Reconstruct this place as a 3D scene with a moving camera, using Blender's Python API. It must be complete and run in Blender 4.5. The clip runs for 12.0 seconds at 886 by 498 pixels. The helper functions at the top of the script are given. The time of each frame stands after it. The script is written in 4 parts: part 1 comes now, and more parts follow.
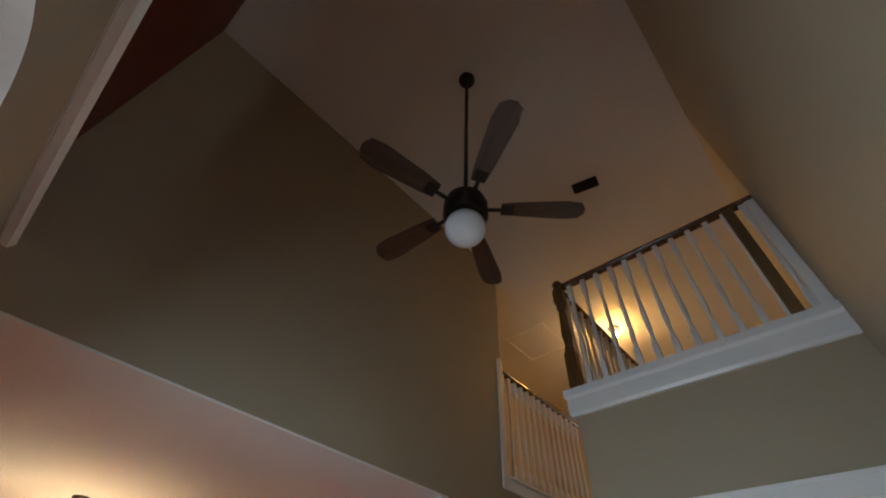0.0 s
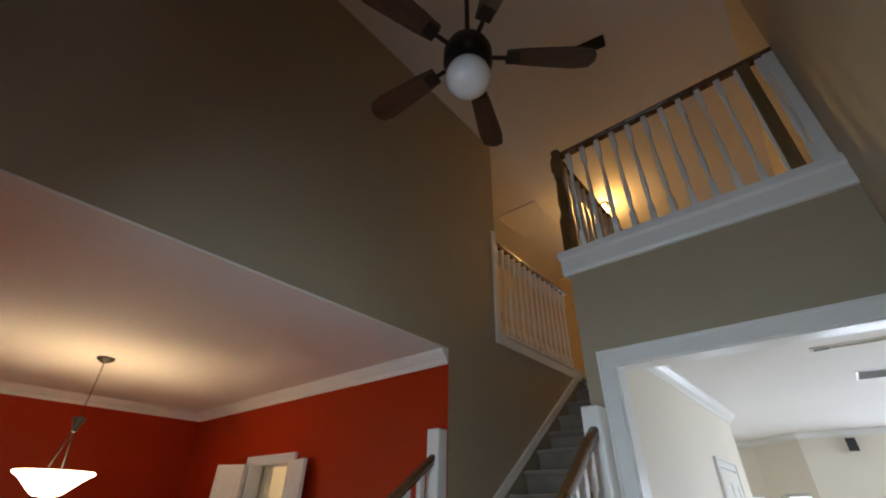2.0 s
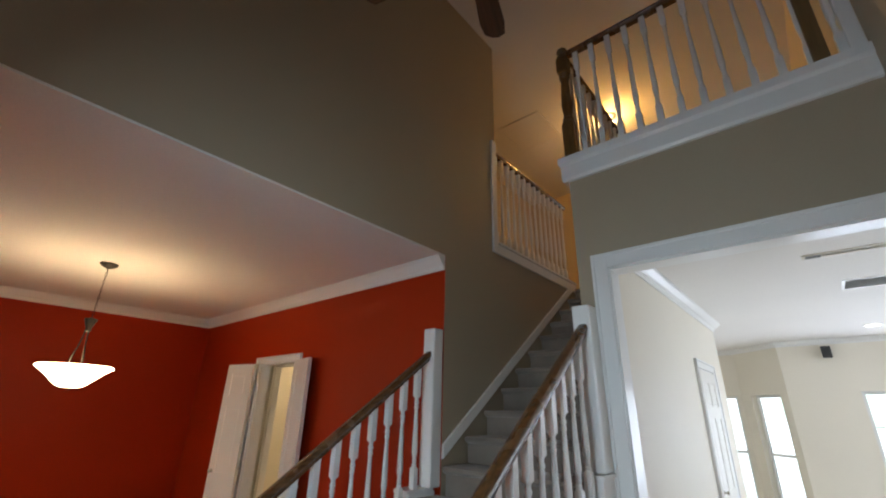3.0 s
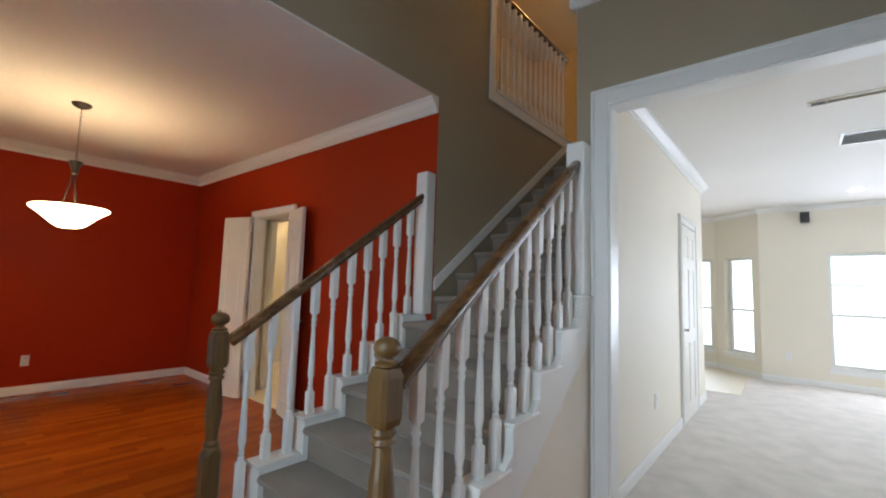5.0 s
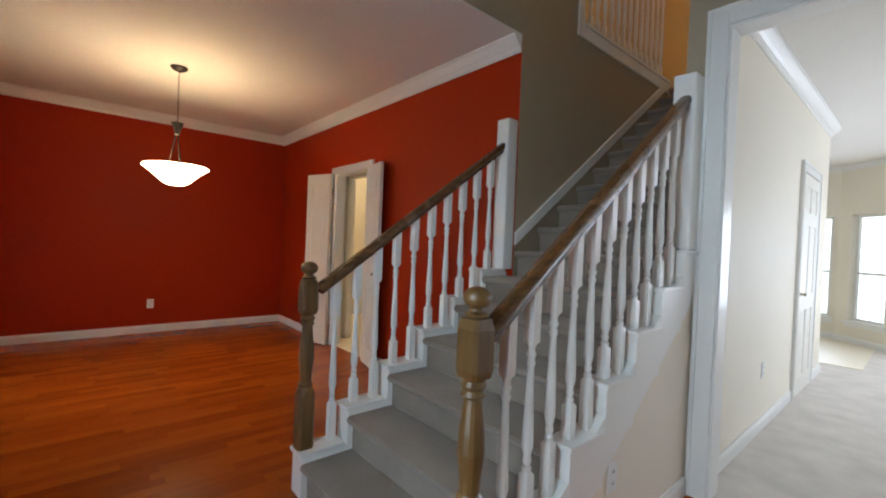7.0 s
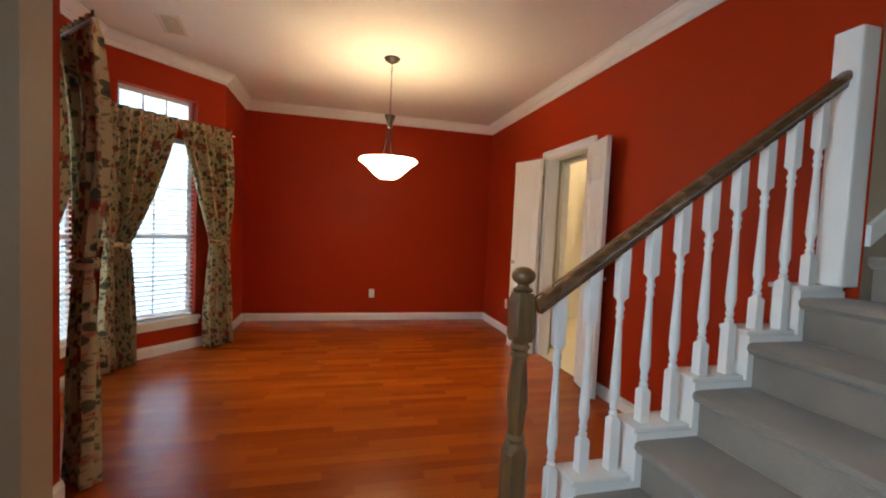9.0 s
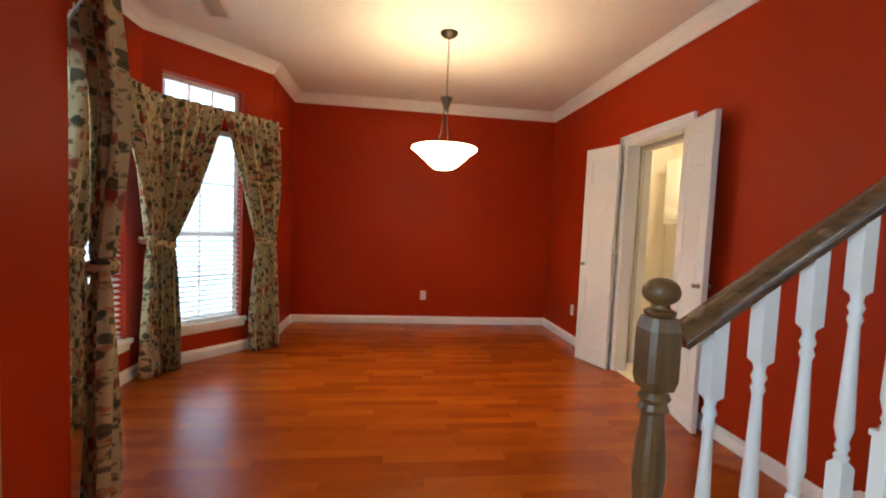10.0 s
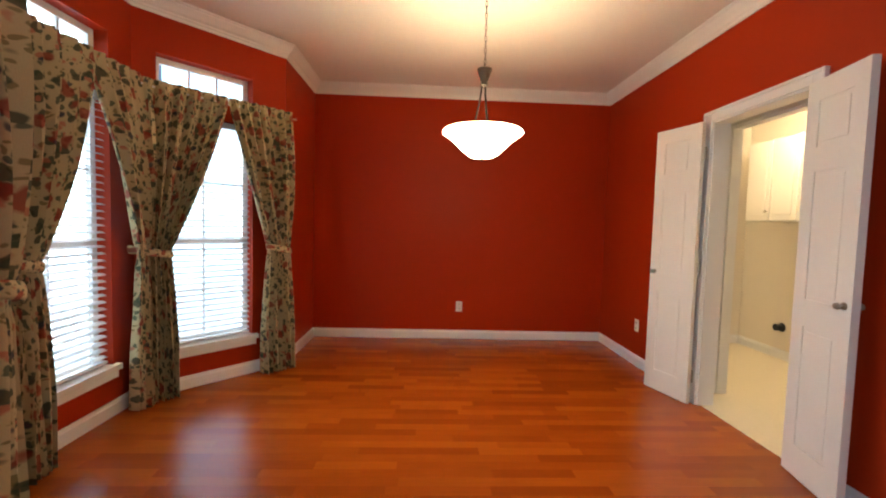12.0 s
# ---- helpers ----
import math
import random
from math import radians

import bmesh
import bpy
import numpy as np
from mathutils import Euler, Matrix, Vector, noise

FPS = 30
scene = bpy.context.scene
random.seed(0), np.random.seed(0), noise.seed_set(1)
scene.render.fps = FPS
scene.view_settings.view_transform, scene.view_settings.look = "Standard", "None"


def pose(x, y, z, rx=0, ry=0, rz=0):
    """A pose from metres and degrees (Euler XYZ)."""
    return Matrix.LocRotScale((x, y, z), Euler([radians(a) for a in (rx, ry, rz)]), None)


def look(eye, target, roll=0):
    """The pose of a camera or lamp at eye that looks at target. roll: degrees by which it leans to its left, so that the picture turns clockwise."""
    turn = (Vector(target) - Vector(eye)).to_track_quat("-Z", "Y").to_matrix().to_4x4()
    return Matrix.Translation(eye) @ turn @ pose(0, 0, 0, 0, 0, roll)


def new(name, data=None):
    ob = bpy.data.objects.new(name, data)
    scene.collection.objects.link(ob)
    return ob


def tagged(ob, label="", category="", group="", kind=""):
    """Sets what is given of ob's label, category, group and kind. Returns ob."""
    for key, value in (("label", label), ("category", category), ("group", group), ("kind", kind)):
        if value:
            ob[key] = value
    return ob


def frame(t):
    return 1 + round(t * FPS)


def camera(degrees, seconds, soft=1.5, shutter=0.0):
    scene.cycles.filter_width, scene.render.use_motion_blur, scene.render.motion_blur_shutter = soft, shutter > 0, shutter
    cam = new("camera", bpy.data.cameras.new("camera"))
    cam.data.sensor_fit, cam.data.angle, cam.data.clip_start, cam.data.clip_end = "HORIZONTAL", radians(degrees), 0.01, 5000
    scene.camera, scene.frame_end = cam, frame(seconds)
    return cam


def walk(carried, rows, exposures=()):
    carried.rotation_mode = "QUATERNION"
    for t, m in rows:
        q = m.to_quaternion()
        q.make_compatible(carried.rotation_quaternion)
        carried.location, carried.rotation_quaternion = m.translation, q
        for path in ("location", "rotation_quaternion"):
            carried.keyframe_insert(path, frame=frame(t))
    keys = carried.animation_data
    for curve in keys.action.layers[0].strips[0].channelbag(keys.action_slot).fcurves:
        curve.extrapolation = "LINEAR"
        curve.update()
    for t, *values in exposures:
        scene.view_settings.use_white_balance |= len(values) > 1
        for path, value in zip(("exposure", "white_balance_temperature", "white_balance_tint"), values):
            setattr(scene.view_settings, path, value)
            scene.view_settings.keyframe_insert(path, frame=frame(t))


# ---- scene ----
cam = camera(93.0, 12.0, 2.0)
PATH = [
    (0, (2.229, -2.52, 1.768), (1.268, -1.534, 3.218), 3.7),
    (0.5, (2.135, -2.503, 1.768), (1.171, -1.443, 3.163), 1.9),
    (1, (2.142, -2.479, 1.746), (1.117, -1.359, 3.049), 1.9),
    (1.5, (2.083, -2.484, 1.687), (1.031, -1.277, 2.886), 1.0),
    (2, (2.082, -2.457, 1.654), (0.958, -1.182, 2.708), 1.2),
    (2.5, (2.055, -2.416, 1.613), (0.875, -1.07, 2.506), 1.3),
    (3, (2.048, -2.378, 1.562), (0.822, -0.975, 2.288), 1.4),
    (3.5, (2.04, -2.354, 1.503), (0.781, -0.904, 2.061), 1.5),
    (5.5, (1.981, -2.319, 1.283), (0.699, -0.787, 1.373), 1.9),
    (6, (1.954, -2.317, 1.28), (0.638, -0.811, 1.307), 2.2),
    (6.5, (1.945, -2.3, 1.27), (0.54, -0.877, 1.264), 2.4),
    (8.5, (1.45, -2.175, 1.283), (-0.403, -1.428, 1.197), 2.5),
    (9, (1.234, -2.051, 1.271), (-0.704, -1.568, 1.173), 2.6),
    (9.5, (0.983, -2.065, 1.257), (-0.982, -1.705, 1.147), 2.5),
    (10, (0.787, -2.058, 1.252), (-1.193, -1.798, 1.137), 2.5),
    (10.5, (0.605, -1.994, 1.264), (-1.386, -1.858, 1.135), 1.6),
    (11, (0.468, -1.95, 1.255), (-1.527, -1.885, 1.132), 1.1),
    (11.5, (0.319, -1.976, 1.246), (-1.677, -1.903, 1.134), 1.2),
    (12, (0.177, -1.998, 1.248), (-1.818, -1.91, 1.137), 1.6),
]
walk(cam, [(t, look(eye, target, roll)) for t, eye, target, roll in PATH],
     [(0, -0.25), (2, -0.3), (3.5, -0.15), (5.5, -0.08), (6.5, -0.05), (8.5, 0.05), (9.5, 0.5), (12, 0.6)])

# ---- light ----
world = bpy.data.worlds.new("sky")
scene.world = world
world.use_nodes = True
wn = world.node_tree.nodes
sky = wn.new("ShaderNodeTexSky")
sky.sky_type, sky.sun_disc = "NISHITA", False
sky.sun_elevation, sky.sun_rotation = radians(38), radians(150)
world.node_tree.links.new(sky.outputs[0], wn["Background"].inputs[0])
wn["Background"].inputs[1].default_value = 0.1


def lamp(name, kind, place, watts, colour, size=0.1, turn=(0, 0, 0), size_y=None):
    data = bpy.data.lights.new(name, kind)
    data.energy, data.color = watts, colour
    if kind == "AREA":
        data.size = size
        if size_y:
            data.shape, data.size_y = "RECTANGLE", size_y
    elif kind != "SUN":
        data.shadow_soft_size = size
    else:
        data.angle = radians(size)
    ob = new(name, data)
    ob.matrix_world = pose(*place, *turn)
    return ob


BAY = (0.52, 0.77, 1.0)
BLUE = (0.60, 0.81, 1.0)
FAMILY = (0.70, 0.80, 1.0)
WARM = (1.0, 0.66, 0.33)
lamp("sun", "SUN", (-6, -12, 9), 1.0, (1, 0.96, 0.9), 12, (52, 0, -30))
# daylight standing in the openings of the bay, the entrance arch and the family room
lamp("bay_daylight", "AREA", (-3.18, -3.68, 1.37), 13, BAY, 0.62, (90, 0, 317.6 - 360), 2.1)
lamp("bay_daylight", "AREA", (-2.17, -4.05, 1.37), 13, BAY, 0.62, (90, 0, 0), 2.1)
lamp("bay_daylight", "AREA", (-1.17, -3.66, 1.37), 13, BAY, 0.62, (90, 0, 42.4), 2.1)
# fills the arch and the unseen lower opening added to brighten the foyer
lamp("arch_daylight", "AREA", (1.3, -3.1, 1.48), 33, BLUE, 0.8, (66, 0, 0), 2.2)
lamp("family_daylight", "AREA", (3.3, 6.1, 1.2), 60, FAMILY, 1.7, (90, 0, 180), 1.6)
lamp("family_daylight", "AREA", (0.9, 6.5, 1.2), 16, FAMILY, 0.6, (90, 0, 140), 1.6)
# side lamp out of view, added to brighten the family room
lamp("family_daylight", "AREA", (4.6, 3.4, 1.4), 36, FAMILY, 2.4, (90, 0, 90), 1.8)
lamp("bowl_bulb", "POINT", (-2.50, -1.65, 1.86), 2.4, WARM, 0.09)
lamp("upstairs_bulb", "POINT", (0.62, 2.75, 5.28), 29, (1.0, 0.50, 0.10), 0.06)
lamp("laundry_bulb", "POINT", (-3.2, 1.0, 2.3), 25, (1.0, 0.80, 0.52), 0.1)
lamp("family_can", "SPOT", (2.7, 5.15, 2.68), 25, (1.0, 0.9, 0.75), 0.06)


# ---- materials ----
def material(name, colour, rough=0.5, metal=0.0, grain=0.0, grain_size=60.0, stain=0.06, stain_size=1.2, bump=0.05, coat=0.0, spec=0.5):
    """Paint, plaster, plastic or metal with a fine grain, broad stains and a slight relief."""
    m = bpy.data.materials.new(name)
    m.use_nodes = True
    n, l = m.node_tree.nodes, m.node_tree.links
    b = n["Principled BSDF"]
    b.inputs["Metallic"].default_value = metal
    b.inputs["Coat Weight"].default_value = coat
    b.inputs["Specular IOR Level"].default_value = spec
    co = n.new("ShaderNodeTexCoord")
    fine, broad = n.new("ShaderNodeTexNoise"), n.new("ShaderNodeTexNoise")
    fine.inputs["Scale"].default_value, fine.inputs["Detail"].default_value = grain_size, 4
    broad.inputs["Scale"].default_value, broad.inputs["Detail"].default_value = stain_size, 3
    for t in (fine, broad):
        l.new(co.outputs["Object"], t.inputs["Vector"])
    add = n.new("ShaderNodeMath")
    add.operation = "MULTIPLY_ADD"
    l.new(broad.outputs["Fac"], add.inputs[0])
    add.inputs[1].default_value, add.inputs[2].default_value = 2 * stain, 1 - stain
    add2 = n.new("ShaderNodeMath")
    add2.operation = "MULTIPLY_ADD"
    l.new(fine.outputs["Fac"], add2.inputs[0])
    add2.inputs[1].default_value = 2 * grain
    l.new(add.outputs[0], add2.inputs[2])
    mix = n.new("ShaderNodeMix")
    mix.data_type, mix.blend_type = "RGBA", "MULTIPLY"
    mix.inputs["Factor"].default_value = 1
    mix.inputs["A"].default_value = (*colour, 1)
    l.new(add2.outputs[0], mix.inputs["B"])
    l.new(mix.outputs["Result"], b.inputs["Base Color"])
    r = n.new("ShaderNodeMath")
    r.operation = "MULTIPLY_ADD"
    l.new(broad.outputs["Fac"], r.inputs[0])
    r.inputs[1].default_value, r.inputs[2].default_value = 0.16, rough - 0.08
    l.new(r.outputs[0], b.inputs["Roughness"])
    bp = n.new("ShaderNodeBump")
    bp.inputs["Strength"].default_value, bp.inputs["Distance"].default_value = bump, 0.003
    l.new(fine.outputs["Fac"], bp.inputs["Height"])
    l.new(bp.outputs["Normal"], b.inputs["Normal"])
    return m


def wood(name, dark, light, rough=0.3, along="Y", stretch=14.0, scale=3.0, coat=0.2, vary=0.25, island=False):
    """Grained wood; every board differs by its own random number."""
    m = bpy.data.materials.new(name)
    m.use_nodes = True
    n, l = m.node_tree.nodes, m.node_tree.links
    b = n["Principled BSDF"]
    b.inputs["Coat Weight"].default_value, b.inputs["Coat Roughness"].default_value = coat, 0.18
    co, info = n.new("ShaderNodeTexCoord"), n.new("ShaderNodeNewGeometry" if island else "ShaderNodeObjectInfo")
    rnd = info.outputs["Random Per Island" if island else "Random"]
    shift = n.new("ShaderNodeVectorMath")
    shift.operation = "MULTIPLY_ADD"
    l.new(rnd, shift.inputs[0])
    shift.inputs[1].default_value = (17, 31, 7)
    l.new(co.outputs["Object"], shift.inputs[2])
    mp = n.new("ShaderNodeMapping")
    s = [scale * stretch] * 3
    s["XYZ".index(along)] = scale
    mp.inputs["Scale"].default_value = s
    l.new(shift.outputs[0], mp.inputs["Vector"])
    g = n.new("ShaderNodeTexNoise")
    g.inputs["Scale"].default_value, g.inputs["Detail"].default_value, g.inputs["Distortion"].default_value = 1.0, 3, 0.2
    l.new(mp.outputs[0], g.inputs["Vector"])
    patch = n.new("ShaderNodeTexNoise")
    patch.inputs["Scale"].default_value = 5.0
    l.new(shift.outputs[0], patch.inputs["Vector"])
    ramp = n.new("ShaderNodeValToRGB")
    ramp.color_ramp.elements[0].position, ramp.color_ramp.elements[1].position = 0.3, 0.72
    ramp.color_ramp.elements[0].color, ramp.color_ramp.elements[1].color = (*dark, 1), (*light, 1)
    l.new(g.outputs["Fac"], ramp.inputs[0])
    v = n.new("ShaderNodeMath")
    v.operation = "MULTIPLY_ADD"
    l.new(rnd, v.inputs[0])
    v.inputs[1].default_value, v.inputs[2].default_value = vary, 1 - vary / 2
    v2 = n.new("ShaderNodeMath")
    v2.operation = "MULTIPLY_ADD"
    l.new(patch.outputs["Fac"], v2.inputs[0])
    v2.inputs[1].default_value, v2.inputs[2].default_value = 0.3, 0.85
    v3 = n.new("ShaderNodeMath")
    v3.operation = "MULTIPLY"
    l.new(v.outputs[0], v3.inputs[0])
    l.new(v2.outputs[0], v3.inputs[1])
    mix = n.new("ShaderNodeMix")
    mix.data_type, mix.blend_type = "RGBA", "MULTIPLY"
    mix.inputs["Factor"].default_value = 1
    l.new(ramp.outputs[0], mix.inputs["A"])
    l.new(v3.outputs[0], mix.inputs["B"])
    l.new(mix.outputs["Result"], b.inputs["Base Color"])
    r = n.new("ShaderNodeMath")
    r.operation = "MULTIPLY_ADD"
    l.new(patch.outputs["Fac"], r.inputs[0])
    r.inputs[1].default_value, r.inputs[2].default_value = 0.2, rough - 0.1
    l.new(r.outputs[0], b.inputs["Roughness"])
    bp = n.new("ShaderNodeBump")
    bp.inputs["Strength"].default_value, bp.inputs["Distance"].default_value = 0.04, 0.001
    l.new(g.outputs["Fac"], bp.inputs["Height"])
    l.new(bp.outputs["Normal"], b.inputs["Normal"])
    return m


def laminate(name, island):
    """Cherry laminate: each strip has its own tone, with a faint grain along y."""
    m = bpy.data.materials.new(name)
    m.use_nodes = True
    n, l = m.node_tree.nodes, m.node_tree.links
    b = n["Principled BSDF"]
    info = n.new("ShaderNodeNewGeometry" if island else "ShaderNodeObjectInfo")
    rnd = info.outputs["Random Per Island" if island else "Random"]
    b.inputs["Specular IOR Level"].default_value = 0.36
    tone = n.new("ShaderNodeValToRGB")
    tone.color_ramp.elements[0].color, tone.color_ramp.elements[1].color = (0.265, 0.048, 0.004, 1), (0.385, 0.082, 0.006, 1)
    mid = tone.color_ramp.elements.new(0.5)
    mid.color = (0.33, 0.064, 0.005, 1)
    l.new(rnd, tone.inputs[0])
    co = n.new("ShaderNodeTexCoord")
    shift = n.new("ShaderNodeVectorMath")
    shift.operation = "MULTIPLY_ADD"
    l.new(rnd, shift.inputs[0])
    shift.inputs[1].default_value = (13, 29, 5)
    l.new(co.outputs["Object"], shift.inputs[2])
    mp, nz, wide = n.new("ShaderNodeMapping"), n.new("ShaderNodeTexNoise"), n.new("ShaderNodeTexNoise")
    mp.inputs["Scale"].default_value = (70, 2.4, 1)
    l.new(shift.outputs[0], mp.inputs["Vector"])
    l.new(mp.outputs[0], nz.inputs["Vector"])
    nz.inputs["Scale"].default_value, nz.inputs["Detail"].default_value = 1.0, 3
    l.new(shift.outputs[0], wide.inputs["Vector"])
    wide.inputs["Scale"].default_value, wide.inputs["Detail"].default_value = 6.0, 2
    both = n.new("ShaderNodeMath")
    both.operation = "ADD"
    l.new(nz.outputs["Fac"], both.inputs[0])
    l.new(wide.outputs["Fac"], both.inputs[1])
    k = n.new("ShaderNodeMath")
    k.operation = "MULTIPLY_ADD"
    k.inputs[1].default_value, k.inputs[2].default_value = 0.22, 0.78
    l.new(both.outputs[0], k.inputs[0])
    mix = n.new("ShaderNodeMix")
    mix.data_type, mix.blend_type = "RGBA", "MULTIPLY"
    mix.inputs["Factor"].default_value = 1
    l.new(tone.outputs[0], mix.inputs["A"])
    l.new(k.outputs[0], mix.inputs["B"])
    l.new(mix.outputs["Result"], b.inputs["Base Color"])
    b.inputs["Roughness"].default_value = 0.27
    return m


def carpet(name, colour, stain=0.34, size=5):
    m = material(name, colour, 0.95, grain=0.22, grain_size=240, stain=stain, stain_size=size, bump=0.9, spec=0.1)
    m.node_tree.nodes["Principled BSDF"].inputs["Sheen Weight"].default_value = 0.3
    return m


def glowing(name, colour, strength):
    m = bpy.data.materials.new(name)
    m.use_nodes = True
    b = m.node_tree.nodes["Principled BSDF"]
    b.inputs["Base Color"].default_value = (0.85, 0.83, 0.78, 1)
    b.inputs["Roughness"].default_value = 0.35
    b.inputs["Emission Color"].default_value = (*colour, 1)
    b.inputs["Emission Strength"].default_value = strength
    return m


def floral():
    """Cream cotton printed with red blooms and dark green leaves."""
    m = material("floral_cotton", (0.46, 0.38, 0.21), 0.9, grain=0.12, grain_size=300, bump=0.3, spec=0.15)
    n, l = m.node_tree.nodes, m.node_tree.links
    b = n["Principled BSDF"]
    base = b.inputs["Base Color"].links[0].from_socket
    co = n.new("ShaderNodeTexCoord")
    wob = n.new("ShaderNodeTexNoise")
    wob.inputs["Scale"].default_value = 16
    l.new(co.outputs["UV"], wob.inputs["Vector"])
    off = n.new("ShaderNodeVectorMath")
    off.operation = "MULTIPLY_ADD"
    off.inputs[1].default_value = (0.06, 0.06, 0)
    l.new(wob.outputs["Color"], off.inputs[0])
    l.new(co.outputs["UV"], off.inputs[2])
    for scale, limit, ink in ((30.0, 0.22, (0.20, 0.17, 0.07)), (14.5, 0.30, (0.035, 0.05, 0.03)), (22.0, 0.25, (0.06, 0.085, 0.05)), (8.6, 0.25, (0.28, 0.045, 0.03)), (16.0, 0.17, (0.46, 0.17, 0.10)), (10.4, 0.13, (0.04, 0.05, 0.07))):
        v = n.new("ShaderNodeTexVoronoi")
        v.inputs["Scale"].default_value = scale
        l.new(off.outputs[0], v.inputs["Vector"])
        rp = n.new("ShaderNodeValToRGB")
        rp.color_ramp.elements[0].position, rp.color_ramp.elements[1].position = limit, limit + 0.07
        rp.color_ramp.elements[0].color, rp.color_ramp.elements[1].color = (0.85, 0.85, 0.85, 1), (0, 0, 0, 1)
        l.new(v.outputs["Distance"], rp.inputs[0])
        mix = n.new("ShaderNodeMix")
        mix.data_type = "RGBA"
        l.new(rp.outputs[0], mix.inputs["Factor"])
        l.new(base, mix.inputs["A"])
        mix.inputs["B"].default_value = (*ink, 1)
        base = mix.outputs["Result"]
    l.new(base, b.inputs["Base Color"])
    b.inputs["Subsurface Weight"].default_value = 0.0
    return m


def backdrop_look():
    """Overcast daylight over pale paving and blurred greenery."""
    m = bpy.data.materials.new("outdoor_haze")
    m.use_nodes = True
    n, l = m.node_tree.nodes, m.node_tree.links
    n.remove(n["Principled BSDF"])
    em = n.new("ShaderNodeEmission")
    co, nz = n.new("ShaderNodeTexCoord"), n.new("ShaderNodeTexNoise")
    nz.inputs["Scale"].default_value, nz.inputs["Detail"].default_value = 1.1, 5
    l.new(co.outputs["Object"], nz.inputs["Vector"])
    rp = n.new("ShaderNodeValToRGB")
    rp.color_ramp.elements[0].position, rp.color_ramp.elements[1].position = 0.36, 0.56
    rp.color_ramp.elements[0].color, rp.color_ramp.elements[1].color = (0.34, 0.46, 0.40, 1), (0.80, 0.90, 1.0, 1)
    l.new(nz.outputs["Fac"], rp.inputs[0])
    l.new(rp.outputs[0], em.inputs[0])
    em.inputs[1].default_value = 4.5
    l.new(em.outputs[0], n["Material Output"].inputs[0])
    return m


RED = material("red_eggshell_paint", (0.36, 0.026, 0.003), 0.48, grain=0.05, grain_size=160, stain=0.07, bump=0.10, spec=0.14)
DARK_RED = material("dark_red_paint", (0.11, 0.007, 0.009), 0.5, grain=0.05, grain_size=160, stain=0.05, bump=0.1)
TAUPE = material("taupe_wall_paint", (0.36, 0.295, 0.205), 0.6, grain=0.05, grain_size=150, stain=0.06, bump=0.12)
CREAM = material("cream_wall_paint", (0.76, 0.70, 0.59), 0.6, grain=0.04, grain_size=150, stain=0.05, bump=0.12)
TAN = material("tan_upstairs_paint", (0.60, 0.49, 0.33), 0.6, grain=0.04, grain_size=150, stain=0.05, bump=0.12)
CEIL = material("white_ceiling_paint", (0.72, 0.69, 0.65), 0.8, grain=0.08, grain_size=120, stain=0.04, bump=0.25)
TRIM = material("white_trim_enamel", (0.78, 0.77, 0.74), 0.32, grain=0.02, grain_size=90, stain=0.05, bump=0.03)
DOORW = material("white_door_enamel", (0.76, 0.73, 0.66), 0.38, grain=0.03, grain_size=80, stain=0.05, bump=0.05)
OAK = wood("stained_oak", (0.085, 0.042, 0.011), (0.165, 0.085, 0.024), 0.42, "Z", 9, 4, 0.4, 0.1)
RAILOAK = wood("stained_oak_rail", (0.070, 0.030, 0.010), (0.16, 0.075, 0.026), 0.26, "Y", 12, 4, 0.5, 0.1)
POSTOAK = wood("brown_oak_post", (0.13, 0.075, 0.028), (0.21, 0.125, 0.05), 0.45, "Z", 9, 4, 0.4, 0.1)
PLANK = laminate("cherry_laminate", False)
PLANKS = laminate("cherry_laminate_far", True)
GAP = material("plank_gap", (0.22, 0.05, 0.006), 0.7)
STAIRC = carpet("grey_stair_carpet", (0.21, 0.172, 0.140), 0.55, 3.2)
FAMC = carpet("pale_beige_carpet", (0.52, 0.47, 0.42))
VINYL = material("cream_vinyl", (0.70, 0.62, 0.47), 0.4, grain=0.05, grain_size=30)
BRONZE = material("dark_bronze", (0.022, 0.016, 0.012), 0.45, 0.4, grain=0.1)
BLADE = wood("walnut_fan_blade", (0.045, 0.022, 0.012), (0.10, 0.05, 0.026), 0.4, "X", 10, 4, 0.1, 0.1)
BRASS = material("aged_nickel", (0.42, 0.38, 0.30), 0.3, 1.0)
BLACK = material("black_plastic", (0.02, 0.02, 0.022), 0.5)
PLATE = material("white_plastic_plate", (0.78, 0.77, 0.74), 0.35)
SLOT2 = material("grey_grille_shade", (0.20, 0.20, 0.21), 0.6)
SLOT = material("dark_slot", (0.03, 0.03, 0.03), 0.6)
SLATM = material("white_vinyl_slat", (0.74, 0.77, 0.80), 0.4)
GLOBE = material("opal_glass", (0.80, 0.80, 0.80), 0.25, coat=0.4)
BOWL = glowing("lit_alabaster_glass", (1.0, 0.74, 0.42), 20.0)
BULB = glowing("lit_bulb_glass", (1.0, 0.84, 0.60), 30.0)
CANGLOW = glowing("lit_can_lens", (1.0, 0.95, 0.86), 8.0)
GRILLE = material("cream_painted_steel", (0.62, 0.57, 0.46), 0.45)
FLORAL = floral()
OUT = backdrop_look()
GLASS = bpy.data.materials.new("window_glass")
GLASS.use_nodes = True
gb = GLASS.node_tree.nodes["Principled BSDF"]
gb.inputs["Roughness"].default_value, gb.inputs["Transmission Weight"].default_value, gb.inputs["IOR"].default_value = 0.0, 1.0, 1.45


